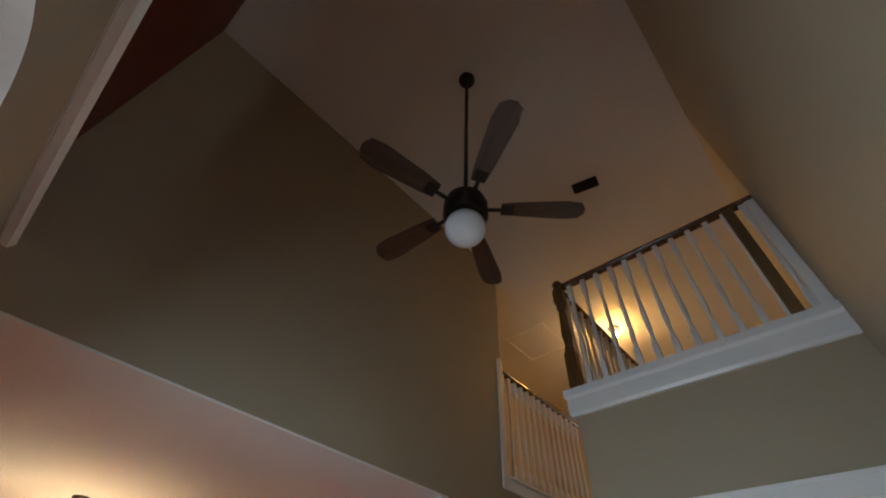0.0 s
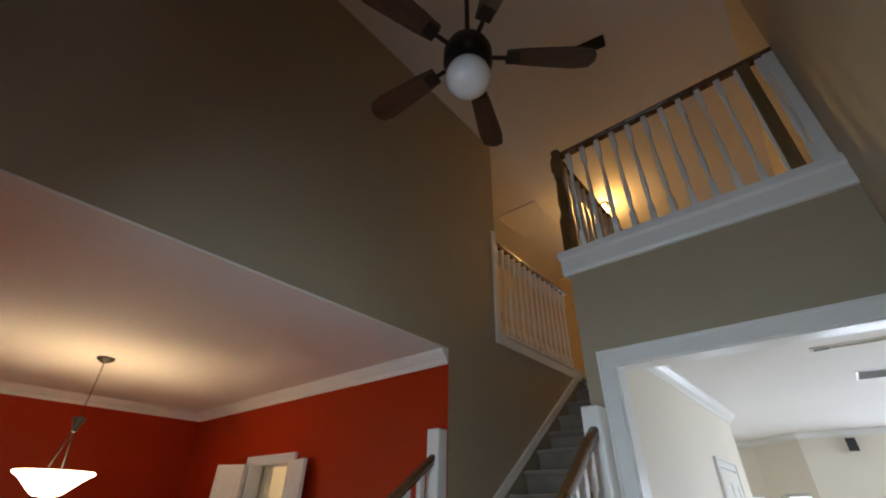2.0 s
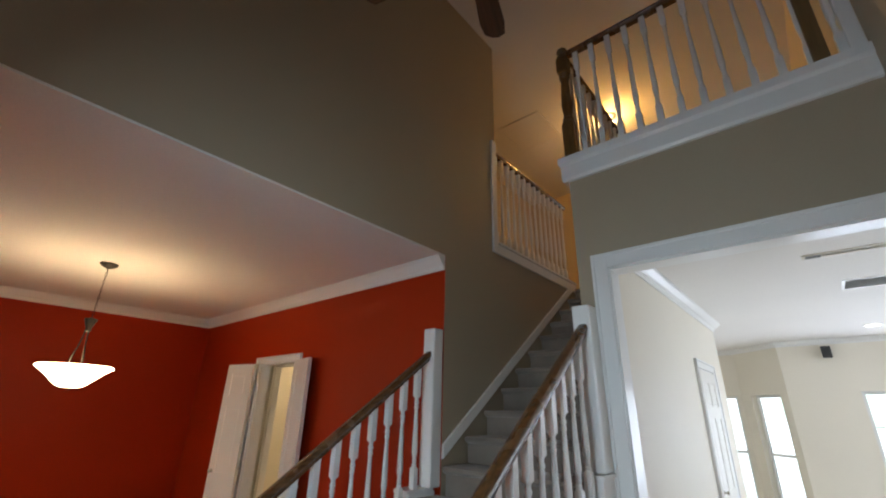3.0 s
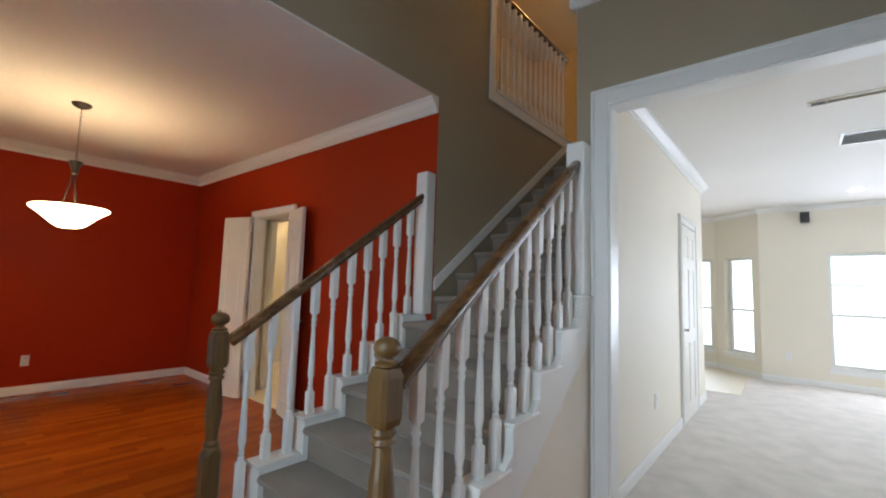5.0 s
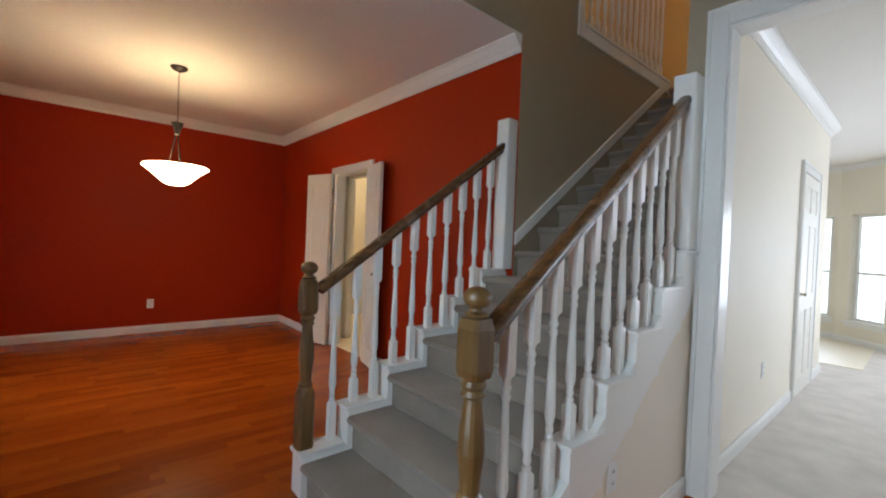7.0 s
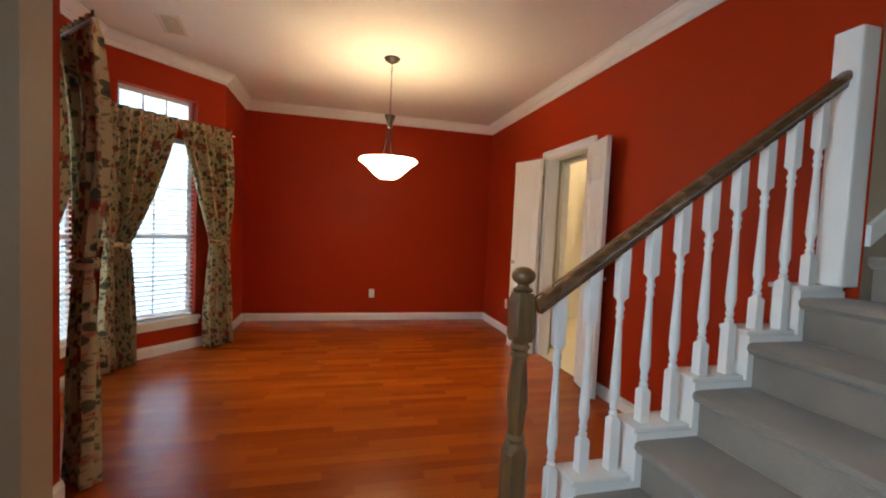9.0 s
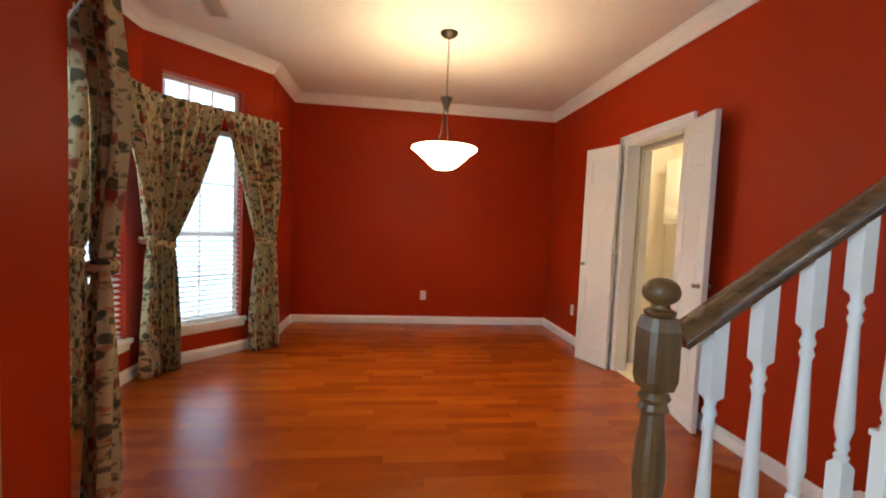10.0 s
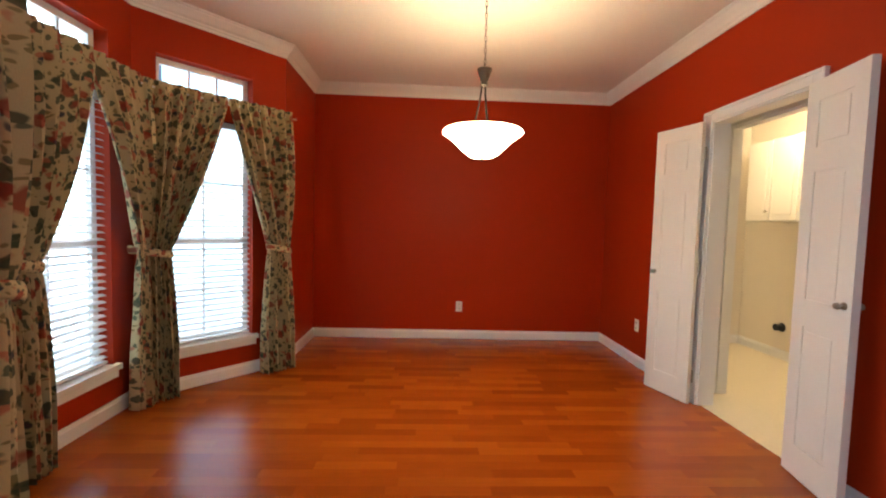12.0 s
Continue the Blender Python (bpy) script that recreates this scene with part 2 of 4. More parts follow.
# ---- mesh helpers ----
def finish(bm, name, mats, smooth=False):
    bmesh.ops.recalc_face_normals(bm, faces=bm.faces)
    me = bpy.data.meshes.new(name)
    bm.to_mesh(me)
    bm.free()
    for m in (mats if isinstance(mats, (list, tuple)) else [mats]):
        me.materials.append(m)
    if smooth:
        me.polygons.foreach_set("use_smooth", [True] * len(me.polygons))
        me.set_sharp_from_angle(angle=radians(38))
    return me


def part(name, bm, mat, parent=None, label="", smooth=False):
    ob = new(name, finish(bm, name, mat, smooth) if isinstance(bm, bmesh.types.BMesh) else bm)
    if parent:
        ob.parent = parent
    return tagged(ob, label)


def thing(name, label, category, at=(0, 0, 0), group="", kind="", rz=0):
    ob = new(name)
    ob.matrix_world = pose(*at, 0, 0, rz)
    return tagged(ob, label, category, group, kind)


def box(bm, a, b, bevel=0.0, mi=0):
    lo, hi = [min(p, q) for p, q in zip(a, b)], [max(p, q) for p, q in zip(a, b)]
    vs = [bm.verts.new((x, y, z)) for x in (lo[0], hi[0]) for y in (lo[1], hi[1]) for z in (lo[2], hi[2])]
    fs = [bm.faces.new([vs[i] for i in f]) for f in ((0, 1, 3, 2), (4, 6, 7, 5), (0, 4, 5, 1), (2, 3, 7, 6), (0, 2, 6, 4), (1, 5, 7, 3))]
    for f in fs:
        f.material_index = mi
    if bevel:
        es = list({e for f in fs for e in f.edges})
        bmesh.ops.bevel(bm, geom=es, offset=bevel, segments=2, affect="EDGES", profile=0.6)
    return bm


def boxes(*items, bevel=0.0):
    bm = bmesh.new()
    for a, b in items:
        box(bm, a, b, bevel)
    return bm


def lathe(bm, rings, seg=16, at=(0, 0, 0), square=()):
    """Turns (radius, z) rings round z; the rings whose index is in square are square with that half width."""
    loops = []
    for i, (r, z) in enumerate(rings):
        loop = []
        for k in range(seg):
            a = 2 * math.pi * (k + 0.5) / seg
            c, s = math.cos(a), math.sin(a)
            q = r / max(abs(c), abs(s)) if i in square else r
            loop.append(bm.verts.new((at[0] + q * c, at[1] + q * s, at[2] + z)))
        loops.append(loop)
    for p, q in zip(loops, loops[1:]):
        for k in range(seg):
            bm.faces.new((p[k], p[(k + 1) % seg], q[(k + 1) % seg], q[k]))
    bm.faces.new(loops[0][::-1])
    bm.faces.new(loops[-1])
    return bm


def sweep(bm, profile, path, closed=False):
    """Carries an (out, up) outline along level corners (x, y, z), mitred; out is to the left of the way."""
    pts = [Vector(p) for p in path]
    rings = []
    for i, p in enumerate(pts):
        d0 = (p - pts[i - 1]) if i > 0 else (pts[1] - p)
        d1 = (pts[i + 1] - p) if i < len(pts) - 1 else (p - pts[i - 1])
        n0, n1 = (Vector((-d.y, d.x, 0)).normalized() for d in (d0, d1))
        n = (n0 + n1).normalized()
        n /= max(0.3, n.dot(n0))
        rings.append([bm.verts.new(p + n * o + Vector((0, 0, u))) for o, u in profile])
    k = len(profile)
    for a, b in zip(rings, rings[1:]):
        for j in range(k):
            bm.faces.new((a[j], a[(j + 1) % k], b[(j + 1) % k], b[j]))
    bm.faces.new(rings[0])
    bm.faces.new(rings[-1][::-1])
    return bm


def tube(bm, a, b, r, seg=8):
    a, b = Vector(a), Vector(b)
    q = (b - a).to_track_quat("Z", "Y")
    rings = [[bm.verts.new(p + q @ Vector((r * math.cos(2 * math.pi * k / seg), r * math.sin(2 * math.pi * k / seg), 0))) for k in range(seg)] for p in (a, b)]
    for k in range(seg):
        bm.faces.new((rings[0][k], rings[0][(k + 1) % seg], rings[1][(k + 1) % seg], rings[1][k]))
    bm.faces.new(rings[0][::-1])
    bm.faces.new(rings[1])
    return bm


def wall(name, p, q, z0, z1, thick, mats, holes=(), label="", mitre=(0, 0)):
    """A wall whose seen face runs from p to q; thickness lies to the right of that way. mats: seen face, back, edges."""
    p, q = Vector((*p, 0)), Vector((*q, 0))
    d = (q - p).normalized()
    n, length = Vector((d.y, -d.x, 0)), (q - p).length
    us = sorted({0.0, length, *[u for h in holes for u in h[:2]]})
    zs = sorted({z0, z1, *[z for h in holes for z in h[2:]]})
    bm = bmesh.new()
    made = {}

    def v(i, j, back):
        key = (i, j, back)
        if key not in made:
            u = us[i]
            if back:
                u += -mitre[0] if i == 0 else mitre[1] if i == len(us) - 1 else 0
            made[key] = bm.verts.new(p + d * u + n * (thick * back) + Vector((0, 0, zs[j])))
        return made[key]

    def solid(i, j):
        if not (0 <= i < len(us) - 1 and 0 <= j < len(zs) - 1):
            return False
        u, z = (us[i] + us[i + 1]) / 2, (zs[j] + zs[j + 1]) / 2
        return not any(h[0] < u < h[1] and h[2] < z < h[3] for h in holes)

    def face(vs, mi):
        bm.faces.new(vs).material_index = mi

    for i in range(len(us) - 1):
        for j in range(len(zs) - 1):
            if not solid(i, j):
                continue
            face([v(i, j, 0), v(i + 1, j, 0), v(i + 1, j + 1, 0), v(i, j + 1, 0)], 0)
            face([v(i, j, 1), v(i, j + 1, 1), v(i + 1, j + 1, 1), v(i + 1, j, 1)], 1)
            if not solid(i - 1, j):
                face([v(i, j, 0), v(i, j + 1, 0), v(i, j + 1, 1), v(i, j, 1)], 2)
            if not solid(i + 1, j):
                face([v(i + 1, j, 0), v(i + 1, j, 1), v(i + 1, j + 1, 1), v(i + 1, j + 1, 0)], 2)
            if not solid(i, j - 1):
                face([v(i, j, 0), v(i, j, 1), v(i + 1, j, 1), v(i + 1, j, 0)], 2)
            if not solid(i, j + 1):
                face([v(i, j + 1, 0), v(i + 1, j + 1, 0), v(i + 1, j + 1, 1), v(i, j + 1, 1)], 2)
    ob = new(name, finish(bm, name, mats))
    return tagged(ob, label, "wall", kind="structure")


def slab(name, a, b, mat, label, category):
    return tagged(part(name, boxes((a, b)), mat), label, category, kind="structure")



# ---- structure ----
H1, H2, F2 = 2.722, 5.5, 3.006
A, B, C, D = (-3.5, -3.2), (-2.7, -3.93), (-1.64, -3.93), (-0.89, -3.2)
MIT = 0.14 * math.tan(radians(21.2))

# dining room walls
wall("wall_dining_door", (0, 0), (-4.43, 0), 0, H1 + 0.012, 0.12, [RED, CREAM, TAUPE], [(1.95, 2.73, 0, 2.03)], "red painted wall with a white double doorway")
wall("wall_dining_back", (-4.43, 0.12), (-4.43, -3.34), 0, H1 + 0.1, 0.12, RED, (), "plain red painted dining room wall")
wall("wall_dining_left", (-4.43, -3.2), A, 0, H1 + 0.1, 0.14, RED, (), "short red painted wall beside the bay", (0, -MIT))
W2 = (0.285, 0.945)
wall("wall_bay_angled", A, B, 0, H1 + 0.1, 0.14, RED, [(W2[0], W2[1], 0.32, 1.99), (W2[0], W2[1], 2.14, 2.36)], "angled red bay wall with a tall window and transom", (-MIT, MIT))
wall("wall_bay_front", B, C, 0, H1 + 0.1, 0.14, RED, [(0.20, 0.86, 0.32, 1.99), (0.20, 0.86, 2.14, 2.36)], "red bay front wall with a tall window and transom", (MIT, MIT))
wall("wall_bay_angled", C, D, 0, H1 + 0.1, 0.14, RED, [(0.138, 0.798, 0.32, 1.99), (0.138, 0.798, 2.14, 2.36)], "angled red bay wall with a tall window and transom", (MIT, -MIT))
wall("wall_dining_left", D, (-0.12, -3.2), 0, H1 + 0.1, 0.14, RED, (), "short red painted wall beside the bay", (-MIT, 0))
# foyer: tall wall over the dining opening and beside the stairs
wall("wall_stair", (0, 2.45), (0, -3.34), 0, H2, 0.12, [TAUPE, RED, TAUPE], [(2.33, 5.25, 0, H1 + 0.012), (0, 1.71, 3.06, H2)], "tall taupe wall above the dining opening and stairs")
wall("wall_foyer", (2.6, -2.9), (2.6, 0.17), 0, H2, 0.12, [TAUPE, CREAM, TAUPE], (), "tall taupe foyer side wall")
# white opening edges carry the daylit look of the taupe reveal
wall("wall_entrance", (0, -2.9), (2.6, -2.9), 0, 2.96, 0.14, [TAUPE, CREAM, TRIM], [(0.87, 1.73, 0.3, 2.65)], "taupe entrance wall with an arched window")
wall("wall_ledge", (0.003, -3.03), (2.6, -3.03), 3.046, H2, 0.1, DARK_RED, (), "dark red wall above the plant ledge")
slab("plant_ledge", (0.002, -3.13, 2.961), (2.6, -2.902, 3.045), TRIM, "white ledge above the entrance", "ledge")
bm = bmesh.new()
sweep(bm, [(0, 0), (0.03, 0.0), (0.045, 0.03), (0.03, 0.05), (0.03, 0.07), (0, 0.07)], [(0.002, -2.9, 2.976), (2.6, -2.9, 2.976)])
tagged(part("trim_ledge", bm, TRIM), "white moulded edge of the ledge", "trim", kind="structure")
# arched head of the entrance window; white soffit paints in daylight on the reveal
bm = bmesh.new()
arc = [(1.3 + 0.43 * math.cos(a), 2.65 - 0.26 + 0.26 * math.sin(a)) for a in [math.pi * k / 20 for k in range(21)]]
front = [[bm.verts.new((x, y, z)) for x, z in arc] for y in (-2.898, -3.04)]
top = [[bm.verts.new((x, y, 2.652)) for x, z in arc] for y in (-2.898, -3.04)]
for k in range(20):
    bm.faces.new((front[0][k], front[0][k + 1], top[0][k + 1], top[0][k]))
    bm.faces.new((front[0][k], front[1][k], front[1][k + 1], front[0][k + 1])).material_index = 1
tagged(part("wall_arch_head", bm, [TAUPE, TRIM]), "taupe plaster spandrel with soffit whitened as if daylit", "wall", kind="structure")
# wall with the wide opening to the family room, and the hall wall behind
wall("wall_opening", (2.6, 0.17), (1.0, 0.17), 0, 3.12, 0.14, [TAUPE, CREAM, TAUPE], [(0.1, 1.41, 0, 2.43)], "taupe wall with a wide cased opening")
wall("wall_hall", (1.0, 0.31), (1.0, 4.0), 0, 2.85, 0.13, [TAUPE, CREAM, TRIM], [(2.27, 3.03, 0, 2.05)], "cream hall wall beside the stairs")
wall("wall_family_back", (5.0, 6.15), (1.62, 6.15), 0, 2.8, 0.14, CREAM, [(0.72, 2.56, 0.30, 1.98)], "cream family room wall with a wide window")
wall("wall_nook_angled", (1.62, 6.15), (0.95, 6.80), 0, 2.8, 0.14, CREAM, [(0.14, 0.72, 0.34, 1.95)], "angled cream nook wall with a narrow window", (-0.05, 0.06))
wall("wall_nook_back", (0.95, 6.80), (-0.75, 6.80), 0, 2.8, 0.14, CREAM, [(0.06, 0.66, 0.34, 1.95)], "cream nook wall with a narrow window", (0.06, 0))
wall("wall_nook_side", (-0.75, 6.94), (-0.75, 4.0), 0, 2.8, 0.1, CREAM, (), "plain cream nook wall")
wall("wall_nook_front", (-0.75, 4.0), (1.0, 4.0), 0, 2.8, 0.1, CREAM, (), "plain cream nook wall")
wall("wall_family_side", (5.0, 0.31), (5.0, 6.15), 0, 2.8, 0.12, CREAM, [(1.6, 4.4, 0.4, 2.1)], "cream family room side wall with an added unseen window")
wall("wall_family_front", (2.72, 0.31), (5.0, 0.31), 0, 2.8, 0.12, CREAM, (), "plain cream family room wall")
# laundry behind the dining room doorway
wall("wall_laundry_frame", (-1.2, 0.30), (-4.43, 0.30), 0, 2.6, 0.08, [CREAM, CREAM, CREAM], [(0.72, 1.75, 0, 2.05)], "cream inner wall of the laundry passage")
wall("wall_laundry_back", (-1.2, 1.62), (-4.43, 1.62), 0, 2.6, 0.1, CREAM, (), "cream laundry wall")
wall("wall_laundry_side", (-4.43, 1.62), (-4.43, 0.12), 0, 2.6, 0.1, CREAM, (), "cream laundry side wall")
wall("wall_laundry_end", (-1.2, 0.12), (-1.2, 1.62), 0, 2.6, 0.1, CREAM, (), "cream laundry end wall")
# upstairs hall
wall("wall_upper_right", (2.6, 0.17), (2.6, 4.5), F2, H2, 0.12, TAN, (), "tan upstairs hall wall")
wall("wall_upper_back", (2.6, 4.5), (-1.6, 4.5), F2, H2, 0.12, TAN, [(1.0, 1.8, F2, F2 + 2.03)], "tan upstairs wall with a doorway")
wall("wall_upper_left", (-1.6, 4.5), (-1.6, 0.6), F2, H2, 0.12, TAN, (), "tan upstairs hall wall")
wall("wall_upper_front", (-1.6, 0.6), (-0.12, 0.6), F2, H2, 0.12, TAN, (), "tan upstairs hall wall")
wall("wall_upper_room", (1.7, 5.4), (0.7, 5.4), F2, H2, 0.1, TAN, (), "shaded wall of an upstairs room")
wall("wall_stair_foot", (-0.12, 2.57), (1.0, 2.57), 0, 2.85, 0.1, TAUPE, (), "closing wall under the stairs")

# ceilings and floors
slab("ceiling_dining", (-4.55, -4.1, H1), (-0.003, 0.0, H1 + 0.05), CEIL, "white painted dining room ceiling", "ceiling")
slab("ceiling_foyer", (-1.72, -3.6, H2), (2.72, 5.5, H2 + 0.1), CEIL, "high white foyer ceiling", "ceiling")
slab("ceiling_family", (-0.85, 4.0, 2.72), (1.0, 7.1, 2.84), CEIL, "white nook ceiling", "ceiling")
slab("ceiling_family", (1.0, 0.31, 2.72), (5.1, 7.1, 2.84), CEIL, "white family room ceiling", "ceiling")
slab("ceiling_laundry", (-4.5, 0.12, 2.5), (-1.1, 1.7, 2.58), CREAM, "cream laundry ceiling", "ceiling")
slab("floor_upper", (1.0, 0.19, 2.85), (2.6, 5.5, F2), FAMC, "carpeted upstairs landing floor", "floor")
slab("floor_upper", (-1.6, 0.6, 2.80), (-0.12, 4.5, F2), FAMC, "carpeted upstairs hall floor", "floor")
slab("floor_upper", (-0.12, 2.57, 2.80), (1.0, 4.5, F2), FAMC, "carpeted floor at the stair head", "floor")
slab("floor_base", (-4.6, -4.1, -0.12), (2.7, 0.17, -0.012), GAP, "dark underlay below the laminate planks", "floor")
slab("floor_family", (-0.85, 0.17, -0.12), (5.1, 7.1, 0.0), FAMC, "pale beige family room carpet", "floor")
slab("floor_laundry", (-4.5, 0.03, -0.1), (-1.1, 0.17, 0.002), VINYL, "cream vinyl doorway sill", "floor")
slab("floor_laundry", (-4.5, 0.17, -0.1), (-0.86, 1.7, 0.001), VINYL, "cream vinyl laundry floor", "floor")

# mouldings
CROWN = [(0, 0), (0.0, -0.133), (0.012, -0.135), (0.014, -0.110), (0.022, -0.105), (0.026, -0.090), (0.046, -0.074), (0.070, -0.042), (0.080, -0.028), (0.082, -0.016), (0.094, -0.014), (0.094, 0.0)]
CROWN = [(0.86 * a, 0.82 * b) for a, b in CROWN]
BASE = [(0, 0), (0.016, 0), (0.016, 0.07), (0.011, 0.082), (0.009, 0.094), (0, 0.094)]


def moulding(name, profile, z, path, label):
    bm = bmesh.new()
    sweep(bm, profile, [(x, y, z) for x, y in path])
    return tagged(part(name, bm, TRIM), label, "moulding", kind="structure")


moulding("crown_moulding", CROWN, H1 - 0.002, [(-0.004, 0), (-4.43, 0), (-4.43, -3.2), A, B, C, D, (-0.12, -3.2), (-0.12, -2.80)], "white crown moulding round the red room")
moulding("baseboard", BASE, 0.001, [(0, 0), (-1.88, 0)], "white baseboard under the red wall")
moulding("baseboard", BASE, 0.001, [(-2.80, 0), (-4.43, 0), (-4.43, -3.2), A, B, C, D, (-0.12, -3.2), (-0.12, -2.80), (0, -2.80), (0, -2.9), (2.6, -2.9), (2.6, 0.17)], "white baseboard round the dining room and foyer")
moulding("baseboard", BASE, 0.001, [(1.0925, 0.150), (1.0925, -1.19)], "white baseboard under the stair panel")
moulding("baseboard", BASE, 0.001, [(1.13, 2.50), (1.13, 0.40)], "white baseboard along the hall")
moulding("baseboard", BASE, 0.001, [(1.13, 4.0), (1.13, 3.42)], "white baseboard along the hall")
moulding("baseboard", BASE, 0.001, [(5.0, 6.15), (1.62, 6.15), (0.95, 6.80), (-0.75, 6.80)], "white baseboard round the family room")
moulding("baseboard", BASE, 0.001, [(-1.2, 1.62), (-4.43, 1.62), (-4.43, 0.38)], "white laundry baseboard")
moulding("crown_moulding", CROWN, 2.718, [(1.0, 4.0), (1.13, 4.0), (1.13, 0.45)], "white crown moulding along the hall")
moulding("crown_moulding", [(a * 0.7, b * 0.7) for a, b in CROWN], 2.718, [(5.0, 6.15), (1.62, 6.15), (0.95, 6.80), (-0.75, 6.80)], "narrow white crown moulding round the family room")


def casing(name, ax, x0, x1, z1, y, out, w=0.075, deep=0.14, lab="white door casing", lining=True, zb=0.001):
    """A cased opening in a wall; ax 'x': the wall runs along x at y; 'y': it runs along y at x=y. out: +1 or -1, side that shows."""
    root = thing(name, lab, "casing", kind="structure")

    def put(nm, u0, u1, z0, z2, d0, d1):
        a, b = ((u0, y + d0, z0), (u1, y + d1, z2)) if ax == "x" else ((y + d0, u0, z0), (y + d1, u1, z2))
        part(nm, boxes((a, b), bevel=0.004), TRIM, root)

    t = 0.018 * out
    put("side_casing", x0 - w, x0 + 0.004, zb, z1 + w, 0, t)
    put("side_casing", x1 - 0.004, x1 + w, zb, z1 + w, 0, t)
    put("head_casing", x0 + 0.004, x1 - 0.004, z1 - 0.004, z1 + w, 0, t)
    put("back_band", x0 - w - 0.008, x0 - w + 0.012, zb, z1 + w + 0.008, 0, t * 1.5)
    put("back_band", x1 + w - 0.012, x1 + w + 0.008, zb, z1 + w + 0.008, 0, t * 1.5)
    put("back_band", x0 - w + 0.012, x1 + w - 0.012, z1 + w - 0.012, z1 + w + 0.008, 0, t * 1.5)
    if lining:
        put("jamb", x0, x0 + 0.016, zb, z1, 0, -deep * out)
        put("jamb", x1 - 0.016, x1, zb, z1, 0, -deep * out)
        put("head_jamb", x0 + 0.016, x1 - 0.016, z1 - 0.016, z1, 0, -deep * out)
    return root


casing("trim_family_opening", "x", 1.19, 2.5, 2.43, 0.17, -1, 0.085, 0.14, "white casing of the wide family room opening")
casing("trim_dining_doorway", "x", -2.73, -1.95, 2.03, 0.0, -1, 0.06, 0.12, "white casing of the dining room double doorway")
casing("trim_laundry_doorway", "x", -2.95, -1.92, 2.05, 0.30, -1, 0.06, 0.08, "cream-white casing of the laundry opening")
casing("trim_hall_door", "y", 2.58, 3.34, 2.05, 1.13, 1, 0.07, 0.05, "white casing of the hall door")
casing("trim_upper_door", "x", 0.8, 1.6, F2 + 2.03, 4.5, -1, 0.07, 0.1, "white casing of an upstairs door", lining=False, zb=F2 + 0.001)


def window(name, p, q, u0, u1, z0, z1, label, sash=True, cols=2, rows=2, depth=-0.105):
    d = Vector((q[0] - p[0], q[1] - p[1]))
    root = thing(name, label, "window", (*p, 0), kind="structure", rz=math.degrees(math.atan2(d.y, d.x)))
    y0, y1, f = depth - 0.02, depth + 0.02, 0.04
    part("window_frame", boxes(((u0, y0, z0), (u0 + f, y1, z1)), ((u1 - f, y0, z0), (u1, y1, z1)), ((u0 + f, y0, z0), (u1 - f, y1, z0 + f)), ((u0 + f, y0, z1 - f), (u1 - f, y1, z1))), TRIM, root)
    zm = (z0 + z1) / 2 - 0.08
    spans = [(z0 + f, zm - 0.02), (zm + 0.02, z1 - f)] if sash else [(z0 + f, z1 - f)]
    if sash:
        part("meeting_rail", boxes(((u0 + f, y0, zm - 0.02), (u1 - f, y1, zm + 0.02))), TRIM, root)
        part("window_sill", boxes(((u0 - 0.04, -0.10, z0 - 0.035), (u1 + 0.04, 0.035, z0 + 0.002)), bevel=0.006), TRIM, root)
        part("apron", boxes(((u0 - 0.03, 0, z0 - 0.085), (u1 + 0.03, 0.014, z0 - 0.037)), bevel=0.003), TRIM, root)
    for a, b in spans:
        pane = part("pane", boxes(((u0 + f, depth - 0.003, a), (u1 - f, depth + 0.003, b))), GLASS, root)
        pane.visible_shadow = False
        for k in range(1, cols):
            u = u0 + f + (u1 - u0 - 2 * f) * k / cols
            part("muntin", boxes(((u - 0.008, depth - 0.012, a), (u + 0.008, depth + 0.012, b))), TRIM, root)
        for k in range(1, rows):
            z = a + (b - a) * k / rows
            part("muntin", boxes(((u0 + f, depth - 0.011, z - 0.008), (u1 - f, depth + 0.011, z + 0.008))), TRIM, root)
    return root


BAYS = [(A, B, W2[0], W2[1]), (B, C, 0.20, 0.86), (C, D, 0.138, 0.798)]
for i, (p, q, u0, u1) in enumerate(BAYS):
    window("window_%d" % (i + 1), p, q, u0, u1, 0.32, 1.99, "tall white sash window in the bay, bright with daylight")
    window("window_%d" % (i + 4), p, q, u0, u1, 2.14, 2.36, "white transom window with three panes", False, 3, 1)
window("window_7", (5.0, 6.15), (1.62, 6.15), 0.72, 2.56, 0.30, 1.98, "wide white family room window, overexposed daylight", True, 3, 2)
window("window_8", (1.62, 6.15), (0.95, 6.80), 0.14, 0.72, 0.34, 1.95, "narrow white nook window, overexposed daylight", True, 1, 1)
window("window_9", (0.95, 6.80), (-0.75, 6.80), 0.06, 0.66, 0.34, 1.95, "narrow white nook window, overexposed daylight", True, 1, 1)
# never in view; added as an opening for the side lamp
window("window_10", (5.0, 0.31), (5.0, 6.15), 1.6, 4.4, 0.4, 2.1, "unseen side window added to light the family room", True, 3, 2)
# everything below the arch top is unseen, added to admit daylight
window("window_11", (0, -2.9), (2.6, -2.9), 0.87, 1.73, 0.3, 2.65, "arched entrance window, unseen lower part added for daylight", False, 1, 1)
slab("backdrop", (-9, -9.1, -1.5), (6, -9.0, 5), OUT, "pale overcast daylight outside", "backdrop")
slab("backdrop", (-9, 12.0, -1.5), (12, 12.1, 5), OUT, "pale overcast daylight outside", "backdrop")
slab("backdrop", (9.0, -4, -1.5), (9.1, 11, 5), OUT, "pale overcast daylight outside", "backdrop")



# ---- stairs ----
RISE, RUN = 0.1765, 0.240


